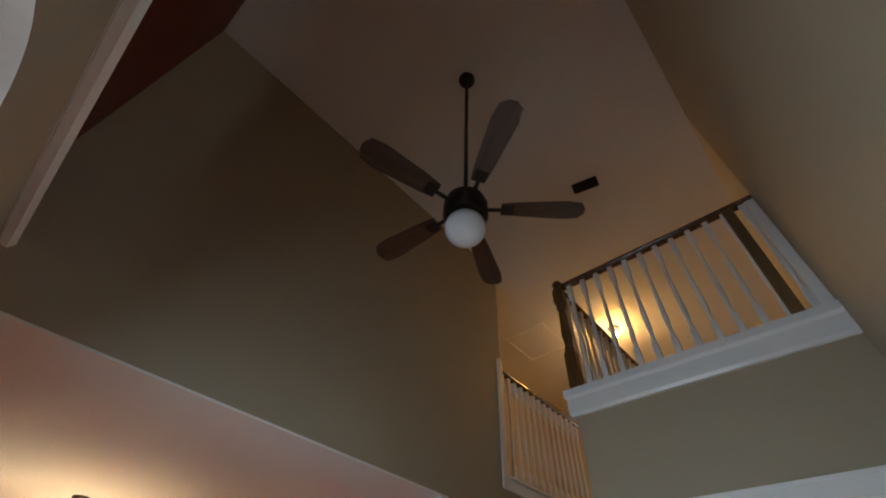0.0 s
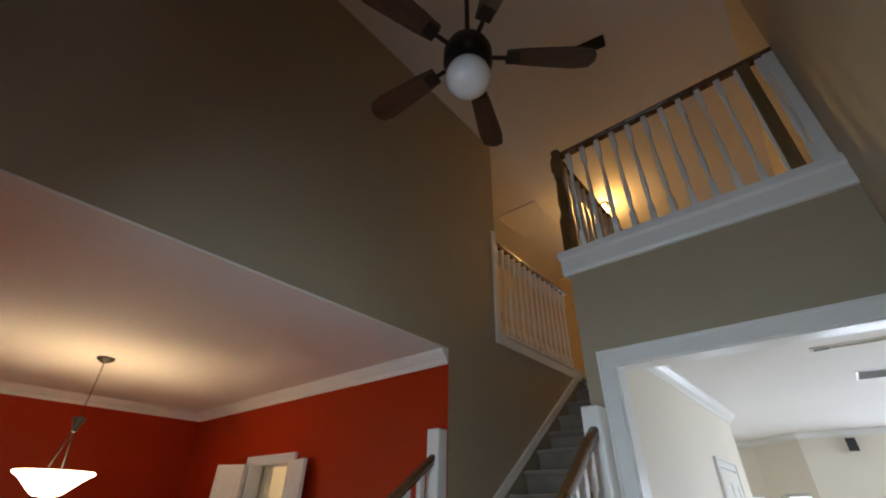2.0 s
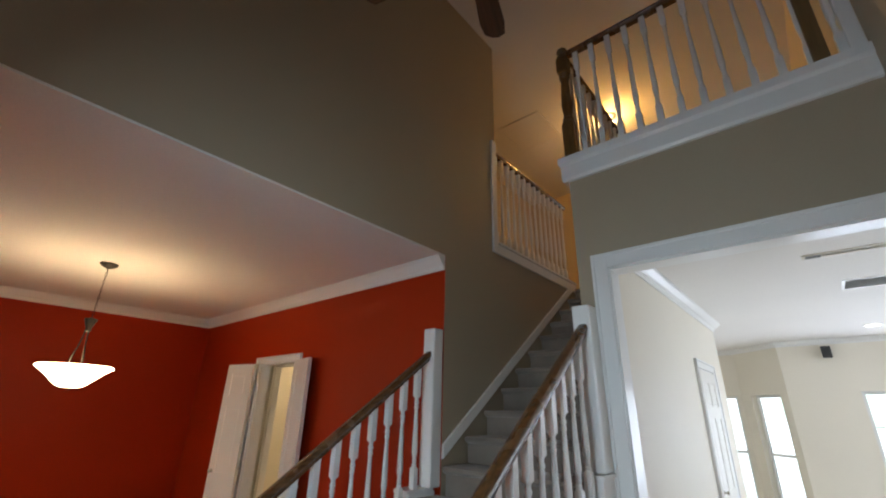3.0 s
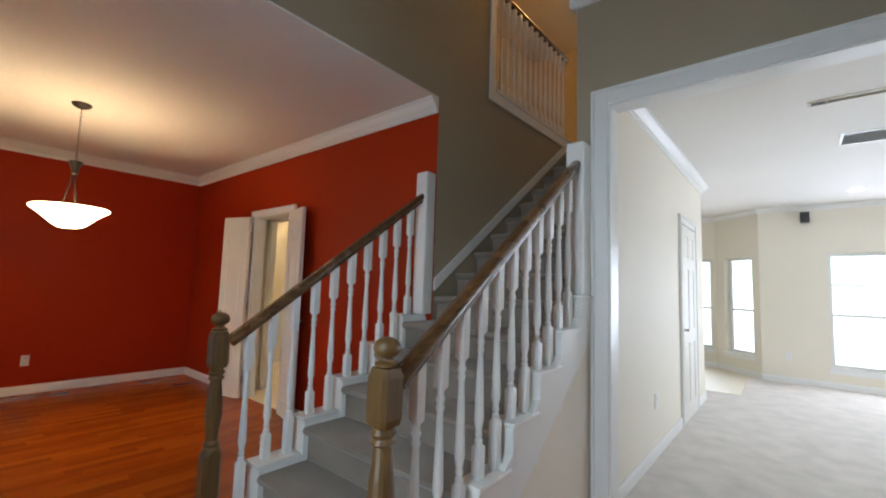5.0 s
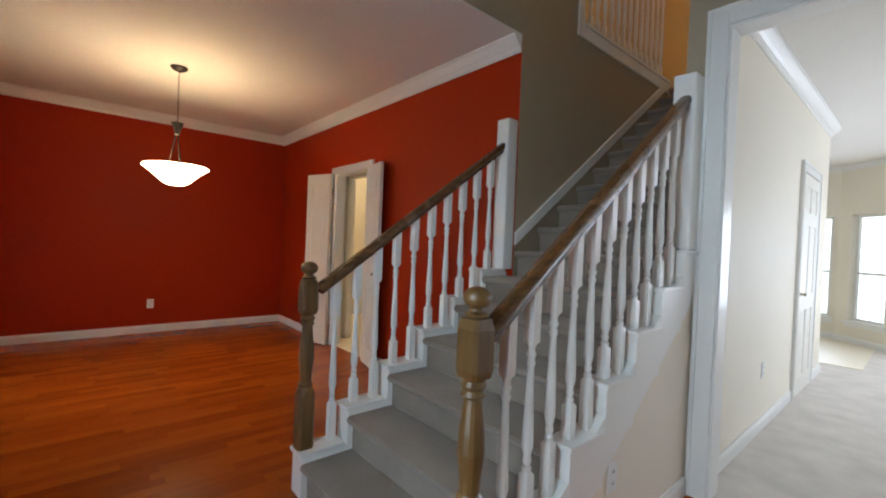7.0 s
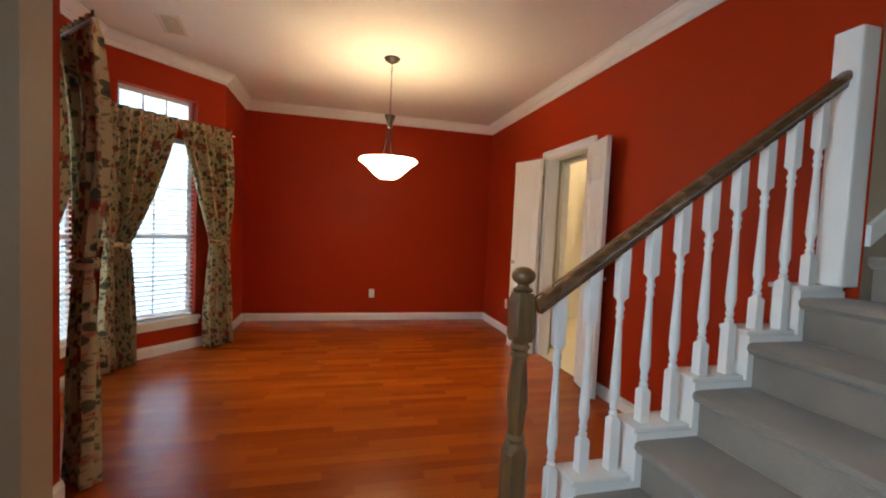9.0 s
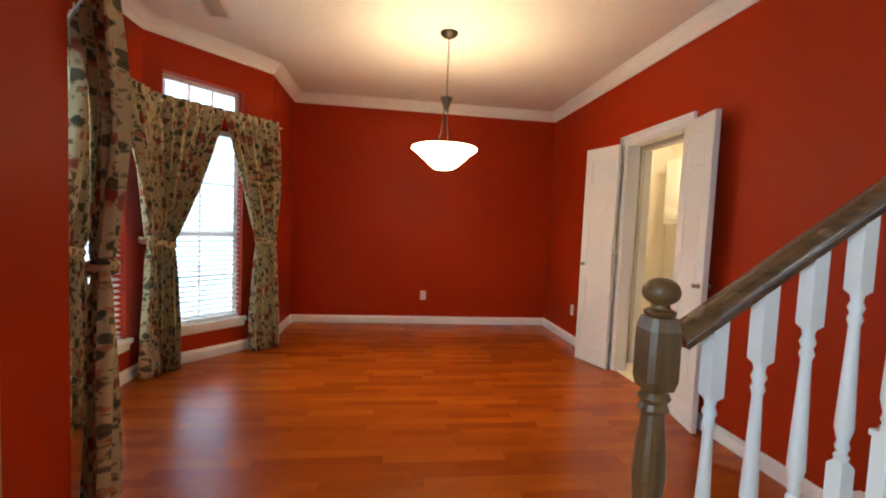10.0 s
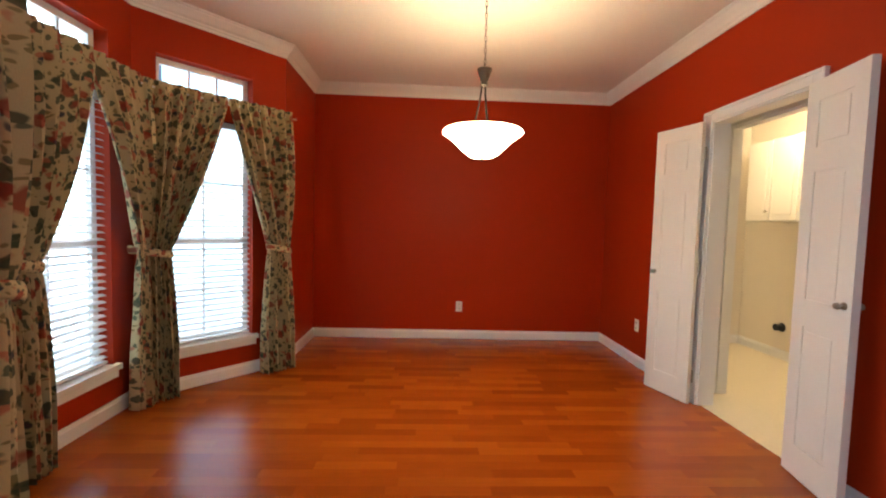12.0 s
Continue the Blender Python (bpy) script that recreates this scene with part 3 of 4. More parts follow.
def nose(k):
    return -1.215 + RUN * (k - 2)


def curb_top(k):
    return RISE * k + 0.047


SX0, SX1 = -0.04, 1.0
stairs = thing("staircase", "carpeted staircase with white side curbs and stringers", "staircase", (0.48, -1.44, 0))


def world_part(name, bm, mat, parent, label="", smooth=False):
    """A part built in world coordinates under a thing that stands elsewhere."""
    ob = part(name, bm, mat, None, label, smooth)
    ob.parent = parent
    bpy.context.view_layer.update()
    ob.matrix_parent_inverse = parent.matrix_world.inverted()
    return ob


for k in range(1, 18):
    x0, x1 = SX0, SX1
    if nose(k) > -0.05:
        x0, x1 = 0.03, 0.985
    bm = bmesh.new()
    y, z = nose(k), RISE * k
    prof = [(y + 0.03, z - RISE + 0.001), (y + 0.028, z - 0.05), (y + 0.004, z - 0.042), (y - 0.008, z - 0.026), (y - 0.006, z - 0.008), (y + 0.012, z), (y + RUN + 0.03, z), (y + RUN + 0.03, z - RISE + 0.001)]
    ends = [[bm.verts.new((x, a, b)) for a, b in prof] for x in (x0, x1)]
    for j in range(len(prof)):
        bm.faces.new((ends[0][j], ends[0][(j + 1) % 8], ends[1][(j + 1) % 8], ends[1][j]))
    bm.faces.new(ends[0])
    bm.faces.new(ends[1][::-1])
    world_part("carpeted_step", bm, STAIRC, stairs, "", True)
# stepped white curbs on both open sides
for side, (x0, x1) in enumerate(((-0.155, SX0), (SX1, 1.10))):
    for k in range(1, 9):
        y0, y1 = nose(k), nose(k + 1)
        top = curb_top(k)
        if y0 > (-0.02 if side == 0 else 0.15):
            continue
        y1 = min(y1, -0.004 if side == 0 else 0.168)
        bm = bmesh.new()
        box(bm, (x0, y0, 0.001 if side == 0 or k < 2 else top - RISE - 0.05), (x1, y1 - 0.0005, top - 0.02))
        world_part("curb_block", bm, TRIM, stairs)
        bm = bmesh.new()
        o = 0.012
        box(bm, (x0 - (o if side == 0 else 0), y0 - o, top - 0.0195), (x1 + (o if side else 0), y1 - 0.013, top), 0.005)
        world_part("curb_cap", bm, TRIM, stairs)
# outer stringer and the wall panel under the right side
bm = bmesh.new()
yA, yB = -1.2, 0.168
up = lambda y: RISE / RUN * (y - nose(2)) + curb_top(2) - 0.13
under = [(yA, 0.001), (yB, 0.001), (yB, up(yB) - 0.19), (yA, up(yA) - 0.19)]
ends = [[bm.verts.new((x, a, b)) for a, b in under] for x in (1.01, 1.092)]
for j in range(4):
    bm.faces.new((ends[0][j], ends[0][(j + 1) % 4], ends[1][(j + 1) % 4], ends[1][j]))
bm.faces.new(ends[0])
bm.faces.new(ends[1][::-1])
world_part("side_panel", bm, CREAM, stairs, "cream plaster panel under the stairs")
bm = bmesh.new()
pts = [(yA, max(0.002, up(yA) - 0.24)), (yB, up(yB) - 0.24), (yB, up(yB)), (yA, up(yA))]
ends = [[bm.verts.new((x, a, b)) for a, b in pts] for x in (1.02, 1.0985)]
for j in range(4):
    bm.faces.new((ends[0][j], ends[0][(j + 1) % 4], ends[1][(j + 1) % 4], ends[1][j]))
bm.faces.new(ends[0])
bm.faces.new(ends[1][::-1])
world_part("stringer", bm, TRIM, stairs)
# sloping skirts along the walled part of the stairs
for x0, x1, ya in ((0.001, 0.02, 0.0), (0.982, 0.999, 0.32)):
    bm = bmesh.new()
    yb = 2.33
    zt = lambda y: 1.406 + 0.721 * (y - 0.063)
    pts = [(ya, zt(ya) - 0.085), (yb, zt(yb) - 0.085), (yb, zt(yb)), (ya, zt(ya))]
    ends = [[bm.verts.new((x, a, b)) for a, b in pts] for x in (x0, x1)]
    for j in range(4):
        bm.faces.new((ends[0][j], ends[0][(j + 1) % 4], ends[1][(j + 1) % 4], ends[1][j]))
    bm.faces.new(ends[0])
    bm.faces.new(ends[1][::-1])
    world_part("skirt_board", bm, TRIM, stairs)

# ---- railings ----
SPINDLES = {}


def baluster_mesh(h, low, high):
    """A turned white baluster: square foot (low high), turned middle, square head (high long)."""
    key = (round(h, 3), round(low, 3), round(high, 3))
    if key not in SPINDLES:
        a, b = low, h - high
        m = b - a
        rings = [(0.016, 0), (0.016, a - 0.012), (0.012, a), (0.014, a + 0.012), (0.009, a + 0.022), (0.013, a + 0.034), (0.010, a + 0.05), (0.0165, a + 0.20 * m), (0.0155, a + 0.30 * m), (0.0105, a + 0.72 * m),
                 (0.0095, b - 0.075), (0.0135, b - 0.06), (0.010, b - 0.045), (0.0145, b - 0.03), (0.010, b - 0.014), (0.012, b), (0.016, b + 0.012), (0.016, h)]
        rings = [(1.18 * r, z) for r, z in rings]
        bm = lathe(bmesh.new(), rings, 12, square=(0, 1, 16, 17))
        SPINDLES[key] = finish(bm, "baluster", TRIM, True)
    return SPINDLES[key]


def baluster(parent, x, y, z0, z1, low=0.16, high=0.18):
    ob = part("baluster", baluster_mesh(z1 - z0, low, high), None)
    ob.parent = parent
    ob.matrix_parent_inverse = parent.matrix_world.inverted()
    ob.matrix_basis = pose(x, y, z0)
    return ob


def newel(parent, x, y, z0, z1, w=0.042, label="", bw=None, mat=OAK):
    """A turned newel: square foot, turned shaft, chamfered block, collar and ball."""
    h = z1 - z0
    bw = bw or w
    bm = bmesh.new()
    f, s = h * 0.30, h - 0.30
    rings = [(w, 0), (w, f - 0.02), (w * 0.98, f), (w * 0.80, f + 0.016), (w * 0.92, f + 0.03), (w * 0.68, f + 0.045), (w * 0.74, f + 0.09), (w * 0.94, f + 0.16), (w * 0.86, f + 0.22), (w * 0.66, s - 0.08),
             (w * 0.62, s - 0.06), (w * 0.88, s - 0.05), (w * 0.70, s - 0.036), (w * 0.92, s - 0.022), (w * 0.72, s - 0.008), (w * 0.8, s)]
    lathe(bm, rings, 16, square=(0, 1))
    shaft = world_part("shaft", bm, mat, parent)
    shaft.matrix_basis = pose(x, y, z0)
    bm = bmesh.new()
    ring = []
    for q, z in ((bw * 0.86, s), (bw, s + 0.022), (bw, s + 0.14), (bw * 0.80, s + 0.17)):
        c = q * 0.72
        ring.append([bm.verts.new((a, b, z)) for a, b in ((q, -c), (q, c), (c, q), (-c, q), (-q, c), (-q, -c), (-c, -q), (c, -q))])
    for p, q in zip(ring, ring[1:]):
        for k in range(8):
            bm.faces.new((p[k], p[(k + 1) % 8], q[(k + 1) % 8], q[k]))
    bm.faces.new(ring[0][::-1])
    bm.faces.new(ring[-1])
    block = world_part("block", bm, mat, parent)
    block.matrix_basis = pose(x, y, z0)
    bm = bmesh.new()
    t, r = s + 0.17, 0.042
    rings = [(0.020, t), (0.034, t + 0.004), (0.036, t + 0.012), (0.022, t + 0.02), (0.020, t + 0.028)]
    zc = t + 0.058
    rings += [(r * math.cos(a), zc + r * 0.78 * math.sin(a)) for a in [-1.05 + 2.55 * k / 11 for k in range(12)]]
    lathe(bm, rings, 20)
    ball = world_part("ball_finial", bm, mat, parent, "", True)
    ball.matrix_basis = pose(x, y, z0)


def rail(parent, a, b, mat=RAILOAK, w=0.030, h=0.055):
    """A moulded handrail from a to b (top centre line)."""
    a, b = Vector(a), Vector(b)
    d = (b - a).normalized()
    side = d.cross(Vector((0, 0, 1))).normalized()
    up = side.cross(d)
    prof = [(-0.62 * w, -h), (0.62 * w, -h), (0.72 * w, -0.72 * h), (w, -0.55 * h), (1.02 * w, -0.28 * h), (0.8 * w, -0.08 * h), (0.4 * w, 0), (-0.4 * w, 0), (-0.8 * w, -0.08 * h), (-1.02 * w, -0.28 * h), (-w, -0.55 * h), (-0.72 * w, -0.72 * h)]
    bm = bmesh.new()
    ends = [[bm.verts.new(p + side * u + up * v) for u, v in prof] for p in (a, b)]
    for j in range(12):
        bm.faces.new((ends[0][j], ends[0][(j + 1) % 12], ends[1][(j + 1) % 12], ends[1][j]))
    bm.faces.new(ends[0])
    bm.faces.new(ends[1][::-1])
    return world_part("handrail", bm, mat, parent, "dark-stained oak handrail", True)


def rail_top(y):
    return 1.045 + 0.735 * (y + 1.365)


def half_post(parent, x0, x1, y0, y1, z0, z1):
    bm = boxes(((x0, y0, z0), (x1, y1, z1)), bevel=0.012)
    return world_part("half_post", bm, TRIM, parent, "white square half post")


for x, yp, label in ((-0.115, -0.09, "dining room"), (1.05, 0.03, "foyer")):
    rl = thing("stair_railing", "oak handrail and ball-topped newel with white turned balusters", "railing", (x, -1.42, curb_top(1)), "stair railings")
    newel(rl, x, -1.42, curb_top(1), 1.19, 0.040 if x < 1 else 0.044)
    xe = -0.058 if x < 0 else x
    rail(rl, (x, -1.385, rail_top(-1.385)), (xe, yp + 0.01, rail_top(yp + 0.01)))
    y = nose(2) - RUN / 4
    while y < yp - 0.045:
        k = int((y - nose(2)) // RUN) + 2
        z0 = curb_top(k)
        first = abs((y - nose(k)) - RUN / 4) < 0.01
        baluster(rl, x + (xe - x) * (y + 1.365) / (yp + 1.375), y, z0, rail_top(y) - 0.052, 0.13 if first else 0.20, 0.20 if first else 0.20)
        y += RUN / 2
    if x < 1:
        half_post(rl, -0.11, -0.003, -0.10, -0.002, curb_top(6), 2.14)
    else:
        half_post(rl, 0.99, 1.10, 0.03, 0.167, curb_top(7) + 0.001, 2.185)

# balcony front and its return beside the stairwell
bm = bmesh.new()
sweep(bm, [(0, -0.09), (0.022, -0.09), (0.03, -0.07), (0.03, 0.03), (0.045, 0.05), (0.045, 0.10), (-0.10, 0.10), (-0.10, 0.0), (0, 0)], [(2.6, 0.17, 3.20), (0.99, 0.17, 3.20), (0.99, 2.50, 3.20)])
tagged(part("trim_balcony", bm, TRIM), "white moulded curb along the balcony edge", "trim", kind="structure")
bal = thing("balcony_railing", "balcony railing with a dark handrail and white balusters", "railing", (1.04, 0.22, 3.30))
newel(bal, 1.03, 0.20, 3.30, 4.40, 0.045)
rail(bal, (1.06, 0.20, 4.30), (2.6, 0.20, 4.30))
for k in range(12):
    baluster(bal, 1.14 + 0.125 * k, 0.20, 3.30, 4.25, 0.17, 0.17)
rail(bal, (1.03, 0.24, 4.30), (1.03, 2.45, 4.30))
for k in range(17):
    baluster(bal, 1.03, 0.33 + 0.125 * k, 3.30, 4.25, 0.17, 0.17)
# railed opening in the stair wall
casing_y = thing("trim_hall_rail", "white casing round the railed opening", "trim", kind="structure")
part("side_casing", boxes(((0, 0.665, 2.965), (0.02, 0.739, 4.20)), bevel=0.004), TRIM, casing_y)
part("jamb", boxes(((-0.12, 0.7405, 3.06), (0.0, 0.755, 4.20)), bevel=0.003), TRIM, casing_y)
part("sill_casing", boxes(((0, 0.740, 2.965), (0.02, 2.45, 3.055)), bevel=0.004), TRIM, casing_y)
part("sill_cap", boxes(((-0.12, 0.756, 3.0605), (0.03, 2.45, 3.085)), bevel=0.004), TRIM, casing_y)
hr = thing("hall_railing", "upstairs hall railing with white balusters", "railing", (-0.06, 1.6, 3.085))
rail(hr, (-0.06, 0.756, 4.16), (-0.06, 2.45, 4.16))
for k in range(14):
    baluster(hr, -0.06, 0.83 + 0.118 * k, 3.0855, 4.11, 0.16, 0.17)

# ---- ceiling fan ----
fan = thing("ceiling_fan", "dark bronze ceiling fan with five walnut blades and opal globe", "ceiling fan", (1.285, -1.39, H2))
part("canopy", lathe(bmesh.new(), [(0.02, -0.085), (0.05, -0.07), (0.068, -0.03), (0.07, 0)], 20), BRONZE, fan, "", True)
part("downrod", tube(bmesh.new(), (0, 0, -1.83), (0, 0, -0.08), 0.0135, 10), BRONZE, fan, "", True)
part("motor_housing", lathe(bmesh.new(), [(0.05, -1.94), (0.112, -1.935), (0.126, -1.91), (0.126, -1.82), (0.112, -1.78), (0.07, -1.755), (0.035, -1.73), (0.022, -1.68)], 28), BRONZE, fan, "", True)
gl = [(0.113 * math.cos(a), -2.015 + 0.10 * math.sin(a)) for a in [-1.50 + 2.42 * k / 12 for k in range(13)]]
part("globe", lathe(bmesh.new(), gl, 28), GLOBE, fan, "unlit white opal glass globe", True)
bm = bmesh.new()
outline = [(0.20, -0.042), (0.30, -0.055), (0.56, -0.072), (0.64, -0.060), (0.665, -0.02), (0.665, 0.02), (0.64, 0.060), (0.56, 0.072), (0.30, 0.055), (0.20, 0.042)]
ends = [[bm.verts.new((x, y, z + 0.20 * y)) for x, y in outline] for z in (-0.004, 0.004)]
for j in range(10):
    bm.faces.new((ends[0][j], ends[0][(j + 1) % 10], ends[1][(j + 1) % 10], ends[1][j]))
bm.faces.new(ends[0][::-1])
bm.faces.new(ends[1])
blade_mesh = finish(bm, "blade", BLADE)
bm = boxes(((0.09, -0.012, -0.008), (0.23, 0.012, -0.002)), ((0.20, -0.035, -0.0085), (0.27, 0.035, -0.0045)), bevel=0.002)
iron_mesh = finish(bm, "blade_iron", BRONZE)
for k in range(5):
    bl = part("blade", blade_mesh, None, fan)
    bl.matrix_basis = pose(0, 0, -1.84, 0, 0, 41 + 72 * k)
    ir = part("blade_iron", iron_mesh, None, bl)
    ir.matrix_basis = pose(0, 0, -0.006)

# ---- dining pendant ----
pend = thing("pendant_lamp", "bronze pendant lamp with a lit alabaster glass bowl", "pendant lamp", (-2.50, -1.65, H1))
part("canopy", lathe(bmesh.new(), [(0.012, -0.045), (0.03, -0.038), (0.058, -0.022), (0.068, -0.01), (0.068, 0)], 24), BRONZE, pend, "", True)
for k in range(13):
    bm = bmesh.new()
    z = -0.045 - 0.035 * k
    pts = [Vector((0.007 * math.cos(a), 0, 0.021 * math.sin(a) + z - 0.015)) for a in [math.pi * j / 4 for j in range(8)]]
    for p, q in zip(pts, pts[1:] + pts[:1]):
        tube(bm, p, q, 0.0022, 6)
    ob = part("chain_link", bm, BRONZE, pend)
    ob.matrix_basis = pose(0, 0, 0, 0, 0, 90 * (k % 2))
part("stem_cup", lathe(bmesh.new(), [(0.008, -0.60), (0.024, -0.59), (0.020, -0.57), (0.030, -0.545), (0.044, -0.505), (0.047, -0.49), (0.03, -0.485), (0.012, -0.48)], 20), BRONZE, pend, "", True)
for k in range(3):
    a = 2 * math.pi * k / 3 + 0.4
    bm = bmesh.new()
    pts = [(0.014, -0.585), (0.018, -0.64), (0.030, -0.72), (0.052, -0.82), (0.060, -0.90), (0.05, -0.99)]
    for (r0, z0), (r1, z1) in zip(pts, pts[1:]):
        tube(bm, (r0 * math.cos(a), r0 * math.sin(a), z0), (r1 * math.cos(a), r1 * math.sin(a), z1), 0.006, 8)
    part("arm", bm, BRONZE, pend)
bm = bmesh.new()
outer = [(0.025, -1.040), (0.07, -1.036), (0.105, -1.015), (0.15, -0.972), (0.195, -0.930), (0.238, -0.898), (0.252, -0.890), (0.254, -0.882)]
inner = [(r - 0.008, z + 0.010) for r, z in reversed(outer[1:])]
lathe(bm, outer + inner, 40)
part("glass_bowl", bm, BOWL, pend, "glowing alabaster glass bowl", True)
part("finial", lathe(bmesh.new(), [(0.004, -1.06), (0.012, -1.052), (0.010, -1.042), (0.016, -1.036)], 12), BRONZE, pend, "", True)

# upstairs ceiling bulb
ub = thing("ceiling_light", "bare bright bulb in an upstairs ceiling fixture", "ceiling light", (0.62, 2.75, H2))
part("base", lathe(bmesh.new(), [(0.05, -0.04), (0.075, -0.025), (0.08, 0)], 20), BRASS, ub, "", True)
b = part("bulb", lathe(bmesh.new(), [(0.018, -0.05)] + [(0.045 * math.cos(a), -0.12 - 0.045 * math.sin(a)) for a in [-0.9 + 2.4 * k / 10 for k in range(11)]], 16), BULB, ub, "glowing bulb", True)
b.visible_shadow = False

# ---- doors ----
def leaf(name, w, h, label, knob_u, panels, face_both=True):
    """A panelled door leaf; hinge edge at x=0, standing on z=0.008, face towards -y."""
    root = thing(name, label, "door", kind="structure")
    bm = bmesh.new()
    t = 0.034
    us = sorted({0.0, w, *[u for p in panels for u in p[:2]]})
    zs = sorted({0.0, h, *[z for p in panels for z in p[2:]]})
    for i in range(len(us) - 1):
        for j in range(len(zs) - 1):
            u, z = (us[i] + us[i + 1]) / 2, (zs[j] + zs[j + 1]) / 2
            hole = any(p[0] < u < p[1] and p[2] < z < p[3] for p in panels)
            box(bm, (us[i], 0.006 if hole else 0, zs[j]), (us[i + 1], t - (0.006 if hole else 0), zs[j + 1]))
    bmesh.ops.remove_doubles(bm, verts=bm.verts, dist=1e-5)
    bm.faces.ensure_lookup_table()
    part("slab", bm, DOORW, root)
    for p in panels:
        for y0, y1 in ((0.002, 0.0058), (t - 0.0058, t - 0.002)):
            part("raised_panel", boxes(((p[0] + 0.022, y0, p[2] + 0.022), (p[1] - 0.022, y1, p[3] - 0.022)), bevel=0.003), DOORW, root)
    for y, s in ((0, -1), (t, 1)):
        bm = lathe(bmesh.new(), [(0.018, 0), (0.018, 0.005), (0.007, 0.008), (0.007, 0.018), (0.014, 0.024), (0.016, 0.031), (0.013, 0.039), (0.004, 0.042)], 16)
        kb = part("knob", bm, BRASS, root, "small nickel door knob", True)
        kb.matrix_basis = pose(knob_u, y, 0.93, 90 if s < 0 else -90)
    return root


def hinge(parent, z):
    return part("hinge", tube(bmesh.new(), (-0.004, -0.004, z - 0.045), (-0.004, -0.004, z + 0.045), 0.006, 8), BRASS, parent)


PAN = [(0.085, 0.305, 0.16, 0.78), (0.085, 0.305, 0.92, 1.56), (0.085, 0.305, 1.68, 1.91)]
lf = leaf("door_1", 0.388, 2.015, "open white panelled leaf of the double doors", 0.345, PAN)
for z in (0.2, 1.0, 1.8):
    hinge(lf, z)
lf.matrix_world = pose(-2.735, -0.045, 0.008, 0, 0, 180 + 17)
rf = leaf("door_2", 0.388, 2.015, "open white panelled leaf of the double doors", 0.345, PAN)
rf.matrix_world = pose(-1.945, -0.045, 0.008, 0, 0, -12)
hd = leaf("door_3", 0.72, 2.02, "closed white panelled door in the hall", 0.66, [(0.09, 0.33, 0.16, 0.78), (0.39, 0.63, 0.16, 0.78), (0.09, 0.33, 0.92, 1.56), (0.39, 0.63, 0.92, 1.56), (0.09, 0.33, 1.68, 1.91), (0.39, 0.63, 1.68, 1.91)])
hd.matrix_world = pose(1.115, 3.32, 0.008, 0, 0, -90) 


# second, short oak post and the end post of the balcony railing
world_part("end_post", boxes(((2.39, 0.165, 3.3005), (2.46, 0.235, 4.245)), bevel=0.006), POSTOAK, bal, "brown-stained oak post")
world_part("half_post", boxes(((2.535, 0.165, 3.3005), (2.598, 0.235, 4.245)), bevel=0.006), TRIM, bal, "white half post")

# ---- curtains ----
ROD = [Vector((-3.46, -3.10)), Vector((-2.665, -3.825)), Vector((-1.675, -3.825)), Vector((-0.93, -3.10))]
LENS = [(b - a).length for a, b in zip(ROD, ROD[1:])]


def on_rod(s):
    """Place and inward normal at the length s along the rod."""
    s = max(0.0, s)
    for a, b, l in zip(ROD, ROD[1:], LENS):
        if s <= l or b is ROD[-1]:
            d = (b - a) / l
            return a + d * s, Vector((-d.y, d.x))
        s -= l


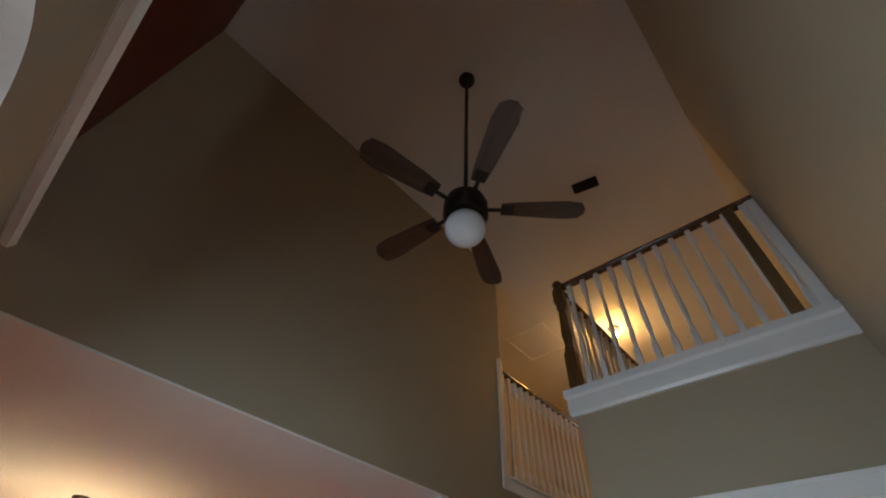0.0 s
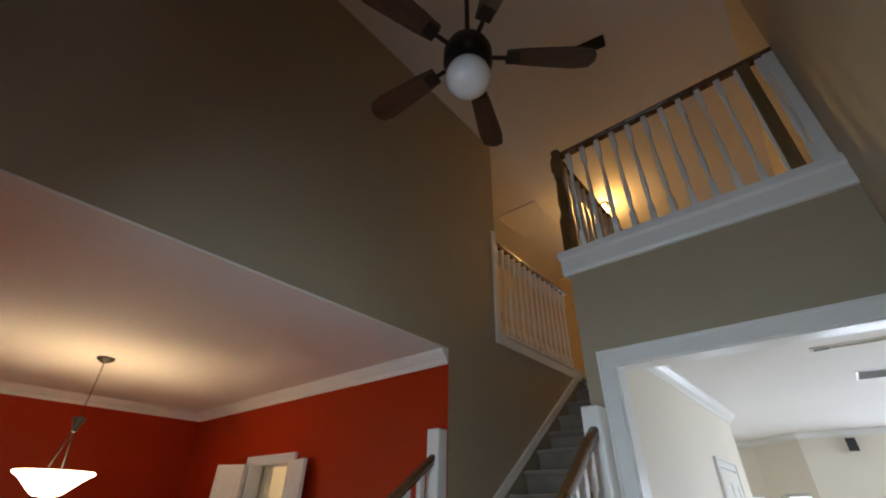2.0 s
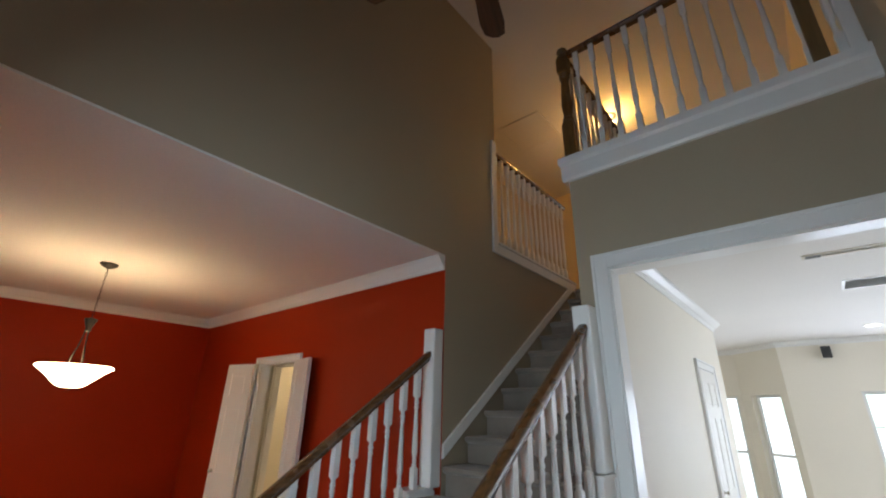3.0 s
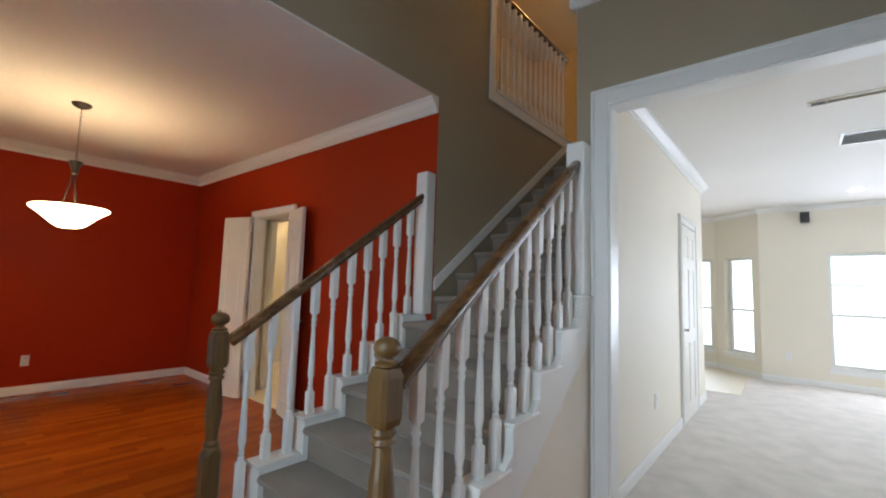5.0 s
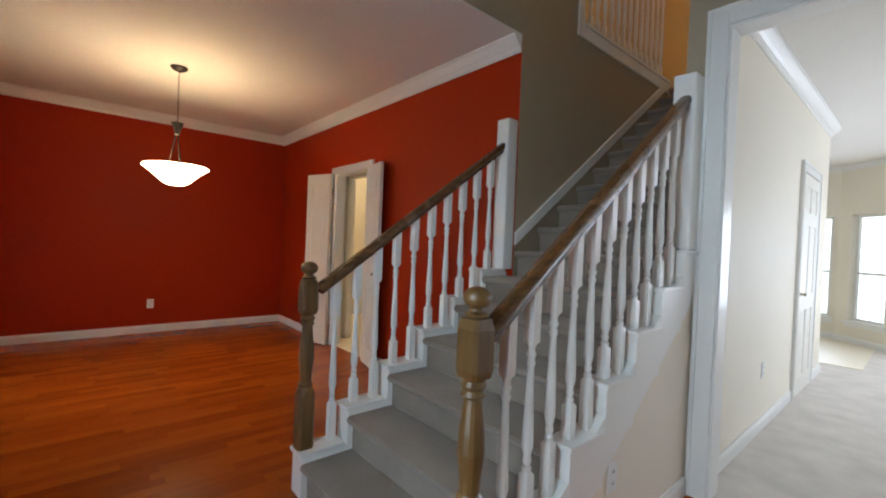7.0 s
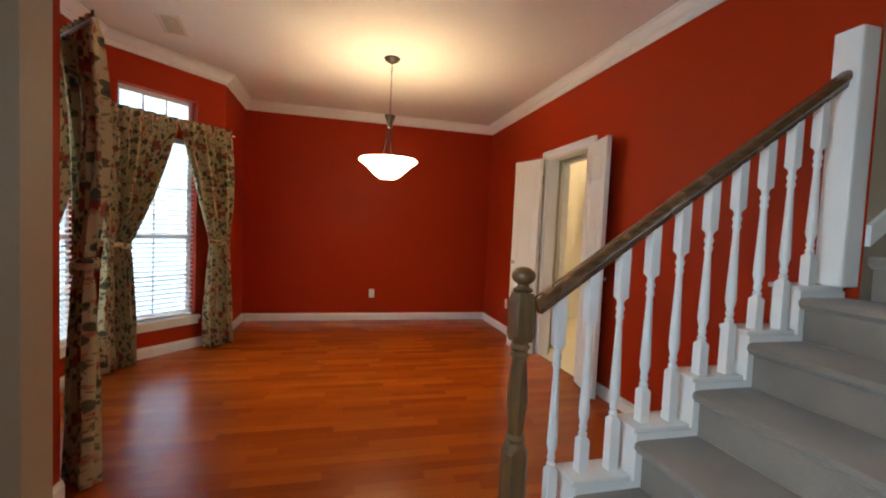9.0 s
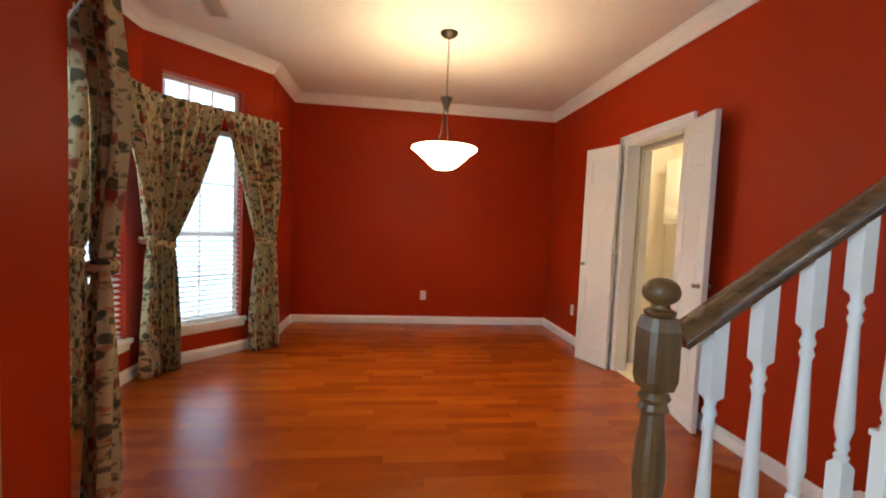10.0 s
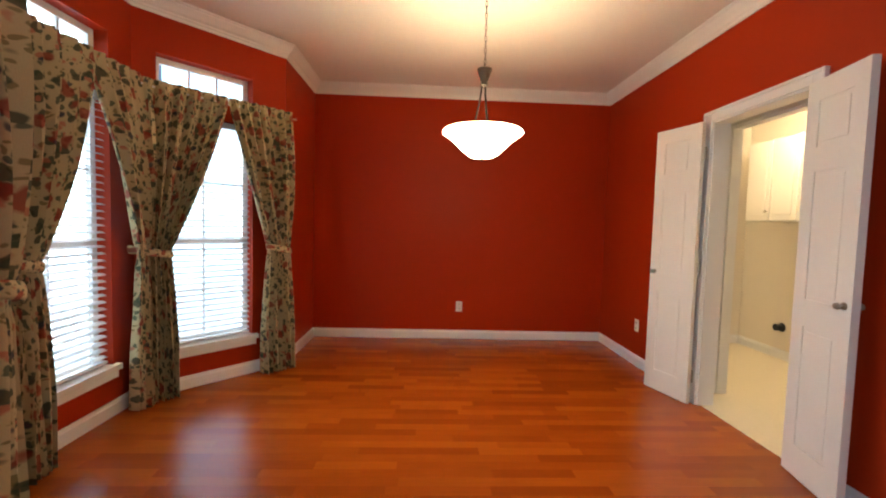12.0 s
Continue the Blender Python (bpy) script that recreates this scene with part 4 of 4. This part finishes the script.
def curtain(s0, s1, g, hw, folds, seed, label):
    """A floral panel from s0 to s1 on the rod, tied at g, hanging to the floor."""
    rnd = random.Random(seed)
    top, tie, hem = 2.10, 1.02, 0.012
    foot, _ = on_rod(g)
    root = thing("curtain", label, "curtain", (foot.x, foot.y, hem), "bay curtains")
    bm = bmesh.new()
    uv = bm.loops.layers.uv.new("UVMap")
    nu, nv = folds * 8, 46
    ph = [rnd.uniform(-0.6, 0.6) for _ in range(folds + 2)]
    grid, coords = [], []
    cloth = (s1 - s0) * 1.9
    for j in range(nv + 1):
        v = j / nv
        z = top + 0.045 + (hem - top - 0.045) * v
        if z > tie:
            k = max(0.0, min(1.0, (top - z) / (top - tie)))
            k = k ** 1.12
            w0, w1 = s0 + (g - hw - s0) * k, s1 + (g + hw - s1) * k
            amp = 0.027 + 0.006 * math.sin(math.pi * k)
        else:
            k = (tie - z) / (tie - hem)
            e = hw + 0.045 * min(1.0, k * 1.5) ** 0.7
            w0, w1 = g - e, g + e
            amp = 0.022 + 0.022 * k
        if abs(z - tie) < 0.04:
            amp *= 0.7
        ruffle = 0.6 if z > top - 0.03 else 1.0
        row, crow = [], []
        for i in range(nu + 1):
            u = i / nu
            p, n = on_rod(w0 + (w1 - w0) * u)
            f = u * folds
            a = math.sin(2 * math.pi * f + ph[int(f)] + 0.5 * math.sin(3 * z + seed)) + 0.35 * math.sin(4.7 * math.pi * f + seed + 2 * z)
            sag = 0.0
            if z > tie and g not in (w0, w1):
                sag = 0.035 * math.sin(math.pi * min(1.0, max(0.0, (top - z) / (top - tie))))
            q = p + n * (amp * a * ruffle + 0.02 + sag)
            row.append(bm.verts.new((q.x - foot.x, q.y - foot.y, z - hem)))
            crow.append((u * cloth, z))
        grid.append(row)
        coords.append(crow)
    for j in range(nv):
        for i in range(nu):
            idx = ((j, i), (j + 1, i), (j + 1, i + 1), (j, i + 1))
            fc = bm.faces.new([grid[a][b] for a, b in idx])
            for lp, (a, b) in zip(fc.loops, idx):
                lp[uv].uv = coords[a][b]
    cl = part("cloth", bm, FLORAL, root, "floral printed cotton with folds", True)
    so = cl.modifiers.new("thickness", "SOLIDIFY")
    so.thickness = 0.003
    # tieback band
    bm = bmesh.new()
    uv = bm.loops.layers.uv.new("UVMap")
    p, n = on_rod(g)
    d = Vector((n.y, -n.x))
    rings = []
    for i in range(20):
        a = 2 * math.pi * i / 20
        q = d * ((hw + 0.012) * math.cos(a)) + n * (0.050 * math.sin(a) + 0.02)
        z = tie - hem + 0.022 * math.cos(a)
        rings.append([bm.verts.new((q.x * r, q.y * r, z + h)) for r, h in ((1.0, -0.026), (1.08, -0.012), (1.08, 0.016), (1.0, 0.028))])
    for a, b in zip(rings, rings[1:] + rings[:1]):
        for k in range(3):
            bm.faces.new((a[k], b[k], b[k + 1], a[k + 1]))
    for fc in bm.faces:
        for lp in fc.loops:
            lp[uv].uv = (lp.vert.co.x * 2 + 3.3, lp.vert.co.z * 2)
    tb = part("tieback", bm, FLORAL, root, "gathered floral tieback", True)
    so = tb.modifiers.new("thickness", "SOLIDIFY")
    so.thickness = 0.004
    return root


S1, S2 = LENS[0], LENS[0] + LENS[1]
S3 = S2 + LENS[2]
curtain(0.05, 0.56, 0.16, 0.09, 7, 3, "floral cotton curtain tied back beside the wall")
curtain(0.56, S1 + 0.46, S1 - 0.02, 0.11, 10, 5, "floral cotton curtain tied back at the bay corner")
curtain(S1 + 0.46, S3 - 0.47, S2 - 0.06, 0.13, 10, 8, "floral cotton curtain tied back at the bay corner")
curtain(S3 - 0.47, S3 - 0.02, S3 - 0.15, 0.07, 7, 11, "floral cotton curtain tied back beside the wall")
rodt = thing("curtain_rod", "white curtain rod following the bay", "curtain rod", (-2.17, -3.8, 2.10))
for a, b in zip(ROD, ROD[1:]):
    world_part("rod", tube(bmesh.new(), (a.x, a.y, 2.10), (b.x, b.y, 2.10), 0.008, 8), TRIM, rodt)

# ---- blinds ----
def slat_mesh(w):
    bm = bmesh.new()
    prof = [(-0.023, -0.0025), (0.0, 0.0025), (0.023, -0.0025), (0.023, -0.0015), (0.0, 0.0038), (-0.023, -0.0015)]
    ends = [[bm.verts.new((x, a, b)) for a, b in prof] for x in (-w / 2, w / 2)]
    for j in range(6):
        bm.faces.new((ends[0][j], ends[0][(j + 1) % 6], ends[1][(j + 1) % 6], ends[1][j]))
    bm.faces.new(ends[0])
    bm.faces.new(ends[1][::-1])
    return finish(bm, "slat", SLATM)


for p, q, u0, u1 in BAYS:
    d = Vector((q[0] - p[0], q[1] - p[1]))
    w = u1 - u0 - 0.02
    bld = thing("window_blind", "lowered white slatted blind with open slats", "blind", (*p, 0), "bay blinds", rz=math.degrees(math.atan2(d.y, d.x)))
    um = (u0 + u1) / 2
    part("head_rail", boxes(((um - w / 2, -0.072, 1.945), (um + w / 2, -0.022, 1.987)), bevel=0.003), SLATM, bld)
    part("bottom_rail", boxes(((um - w / 2, -0.070, 0.332), (um + w / 2, -0.024, 0.350)), bevel=0.003), SLATM, bld)
    sm = slat_mesh(w)
    n = 37
    for k in range(n):
        sl = part("slat", sm, None, bld)
        sl.matrix_basis = pose(um, -0.047, 0.378 + 1.547 * k / (n - 1), -14)
    for du in (-w * 0.3, w * 0.3):
        part("ladder_cord", tube(bmesh.new(), (um + du, -0.0225, 0.36), (um + du, -0.0225, 1.95), 0.0012, 5), SLATM, bld)

# ---- fittings ----
def plate(name, label, cat, at, rz, sockets=True):
    """A wall plate; its back on the wall, facing -y before the turn."""
    root = thing(name, label, cat, at, rz=rz)
    part("cover", boxes(((-0.035, -0.006, -0.057), (0.035, 0, 0.057)), bevel=0.002), PLATE, root)
    for z in (-0.024, 0.024):
        part("socket", boxes(((-0.016, -0.008, z - 0.014), (0.016, -0.0062, z + 0.014)), bevel=0.001), PLATE, root)
        part("slot", boxes(((-0.008, -0.0086, z - 0.006), (-0.005, -0.0081, z + 0.006)), ((0.005, -0.0086, z - 0.006), (0.008, -0.0081, z + 0.006))), SLOT, root)
    return root


OUTL = "white double wall outlet on the %s wall"
plate("wall_outlet", OUTL % "red", "outlet", (-4.43, -1.6, 0.36), 90)
plate("wall_outlet", OUTL % "red", "outlet", (-3.62, 0, 0.37), 0)
plate("wall_outlet", OUTL % "red", "outlet", (-3.69, -3.2, 0.38), 180)
plate("wall_outlet", "white wall outlet on the cream stair panel", "outlet", (1.0925, -0.65, 0.36), 90)
plate("wall_outlet", OUTL % "cream", "outlet", (1.13, 1.5, 0.44), 90)
plate("wall_outlet", OUTL % "cream", "outlet", (1.95, 6.15, 0.40), 0)


def vent(label, at, lx, ly, mat, slots, rz=0, dark=SLOT):
    root = thing("ceiling_vent", label, "vent", at, rz=rz)
    f = 0.02
    part("frame", boxes(((-lx / 2, -ly / 2, -0.008), (lx / 2, -ly / 2 + f, 0)), ((-lx / 2, ly / 2 - f, -0.008), (lx / 2, ly / 2, 0)), ((-lx / 2, -ly / 2 + f, -0.008), (-lx / 2 + f, ly / 2 - f, 0)), ((lx / 2 - f, -ly / 2 + f, -0.008), (lx / 2, ly / 2 - f, 0))), mat, root)
    part("backing", boxes(((-lx / 2 + f, -ly / 2 + f, -0.002), (lx / 2 - f, ly / 2 - f, -0.0005))), dark, root)
    for k in range(slots):
        y = -ly / 2 + f + (ly - 2 * f) * (k + 0.5) / slots
        sl = part("slat", boxes(((-lx / 2 + f, -0.006, -0.0008), (lx / 2 - f, 0.006, 0.0008))), mat, root)
        sl.matrix_basis = pose(0, y, -0.0065, 40)
    return root


vent("cream ceiling air vent with louvres", (-2.45, -3.33, H1), 0.36, 0.16, GRILLE, 7, 8)
bar = vent("beige ceiling air vent with dark ends", (2.45, 1.65, 2.72), 0.62, 0.10, GRILLE, 3, 0, GRILLE)
for x in (-0.245, 0.245):
    part("louvre", boxes(((x - 0.045, -0.03, -0.0105), (x + 0.045, 0.03, -0.0095))), SLOT, bar, "dark louvred end")
vent("white square return grille with dark slots", (2.62, 2.72, 2.72), 0.48, 0.36, TRIM, 8, 0, SLOT2)
vent("dark ceiling vent high above the foyer", (1.53, 0.27, H2), 0.26, 0.13, BRONZE, 5, 12)

can = thing("recessed_light", "lit recessed ceiling light", "recessed light", (2.7, 5.15, 2.72))
part("ring", lathe(bmesh.new(), [(0.07, -0.004), (0.095, -0.008), (0.10, -0.003), (0.10, 0)], 28), TRIM, can, "", True)
lens = part("lens", lathe(bmesh.new(), [(0.03, -0.012), (0.068, -0.009), (0.07, -0.0045)], 24), CANGLOW, can, "glowing lens", True)
lens.visible_shadow = False

sp = thing("wall_speaker", "small black speaker on a wall bracket", "speaker", (2.20, 6.03, 2.44))
part("cabinet", boxes(((-0.055, -0.06, 0), (0.055, 0.05, 0.16)), bevel=0.012), BLACK, sp)
part("grille", boxes(((-0.048, -0.068, 0.01), (0.048, -0.0605, 0.15)), bevel=0.003), SLOT, sp)
part("bracket", boxes(((-0.015, 0.05, 0.06), (0.015, 0.119, 0.09))), BLACK, sp)

# attic hatch in the upstairs ceiling
hatch = thing("attic_hatch", "painted attic hatch with a thin moulded frame", "hatch", (-0.45, 2.4, H2), rz=0)
fr = 0.035
part("panel", boxes(((-0.30, -0.34, -0.004), (0.30, 0.34, -0.001))), CEIL, hatch)
part("frame", boxes(((-0.34, -0.38, -0.009), (-0.3005, 0.38, 0)), ((0.3005, -0.38, -0.009), (0.34, 0.38, 0)), ((-0.3005, -0.38, -0.009), (0.3005, -0.3405, 0)), ((-0.3005, 0.3405, -0.009), (0.3005, 0.38, 0))), CEIL, hatch)

# laundry
cab = thing("wall_cabinet", "white laundry wall cabinet with a panelled door", "cabinet", (-3.74, 1.62, 1.38))
part("body", boxes(((-0.30, -0.30, 0), (0.30, -0.001, 0.78)), bevel=0.003), DOORW, cab)
cd = part("door", boxes(((-0.295, -0.320, 0.006), (-0.004, -0.301, 0.774)), bevel=0.003), DOORW, cab)
part("door_panel", boxes(((-0.245, -0.326, 0.06), (-0.054, -0.3205, 0.72)), bevel=0.004), DOORW, cd)
kb = part("knob", lathe(bmesh.new(), [(0.006, 0), (0.006, 0.012), (0.013, 0.018), (0.012, 0.026), (0.004, 0.03)], 12), BRASS, cd, "small nickel knob", True)
kb.matrix_basis = pose(-0.03, -0.3205, 0.09, 90)
cd2 = part("door", boxes(((0.004, -0.320, 0.006), (0.295, -0.301, 0.774)), bevel=0.003), DOORW, cab)
part("door_panel", boxes(((0.054, -0.326, 0.06), (0.245, -0.3205, 0.72)), bevel=0.004), DOORW, cd2)
val = thing("drain_fitting", "dark round pipe fitting on the laundry wall", "pipe fitting", (-3.86, 1.62, 0.32))
ob = part("pipe", lathe(bmesh.new(), [(0.045, 0), (0.045, 0.006), (0.030, 0.010), (0.030, 0.05), (0.034, 0.052), (0.034, 0.07), (0.02, 0.07)], 20), BLACK, val, "", True)
ob.matrix_basis = pose(0, 0, 0, 90)
slab("floor_nook", (-0.75, 4.55, 0.0005), (1.45, 6.75, 0.006), VINYL, "pale tiled nook floor", "floor")

# ---- laminate floor strips ----
random.seed(11)
floor = thing("floor", "glossy cherry laminate strip floor", "floor", kind="structure")
STRIPS = {}


def strip_mesh(l):
    key = round(l, 2)
    if key not in STRIPS:
        bm = bmesh.new()
        w, c = 0.0348, 0.0002
        lo = [bm.verts.new((x, y, -0.012)) for x, y in ((-w, -l / 2), (w, -l / 2), (w, l / 2), (-w, l / 2))]
        mid = [bm.verts.new((x, y, -c * 0.5)) for x, y in ((-w, -l / 2), (w, -l / 2), (w, l / 2), (-w, l / 2))]
        hi = [bm.verts.new((x, y, 0)) for x, y in ((-w + c, -l / 2 + c), (w - c, -l / 2 + c), (w - c, l / 2 - c), (-w + c, l / 2 - c))]
        for a, b in ((lo, mid), (mid, hi)):
            for k in range(4):
                bm.faces.new((a[k], a[(k + 1) % 4], b[(k + 1) % 4], b[k]))
        bm.faces.new(hi)
        STRIPS[key] = finish(bm, "floor_strip", PLANK)
    return STRIPS[key]


def reach(x):
    """How far towards the street the floor goes at x."""
    if x > 0:
        return -2.9
    if A[0] < x < B[0]:
        return A[1] + (B[1] - A[1]) * (x - A[0]) / (B[0] - A[0])
    if B[0] <= x <= C[0]:
        return B[1]
    if C[0] < x < D[0]:
        return C[1] + (D[1] - C[1]) * (x - C[0]) / (D[0] - C[0])
    return -3.2


verts, faces, single = [], [], 0
x = -4.43 + 0.035
while x < 2.6:
    y, end = reach(x), (0.035 if x < 0 else -1.6 if x < 1.12 else 0.168)
    l = random.uniform(0.18, 0.62)
    while y < end - 0.02:
        l = min(l, end - y)
        if -2.75 < x < -0.25 and -3.1 < y + l / 2 < 0 and single < 300:
            st = part("floor_strip", strip_mesh(l), None, floor)
            st.matrix_basis = pose(x, y + l / 2, 0)
            single += 1
        else:
            n, w = len(verts), 0.0348
            e = 0.0006
            verts += [(x - w, y + e, -0.012), (x + w, y + e, -0.012), (x + w, y + l - e, -0.012), (x - w, y + l - e, -0.012), (x - w, y + e, 0), (x + w, y + e, 0), (x + w, y + l - e, 0), (x - w, y + l - e, 0)]
            faces += [(n + 4, n + 5, n + 6, n + 7), (n, n + 1, n + 5, n + 4), (n + 1, n + 2, n + 6, n + 5), (n + 2, n + 3, n + 7, n + 6), (n + 3, n, n + 4, n + 7)]
        y += l
        l = random.choice((0.42, 0.50, 0.58, 0.66))
    x += 0.07
me = bpy.data.meshes.new("floor_strips")
me.from_pydata(verts, [], faces)
me.materials.append(PLANKS)
rest = new("floor_strips", me)
rest.parent = floor
tagged(rest, "cherry laminate strips", kind="stuff")
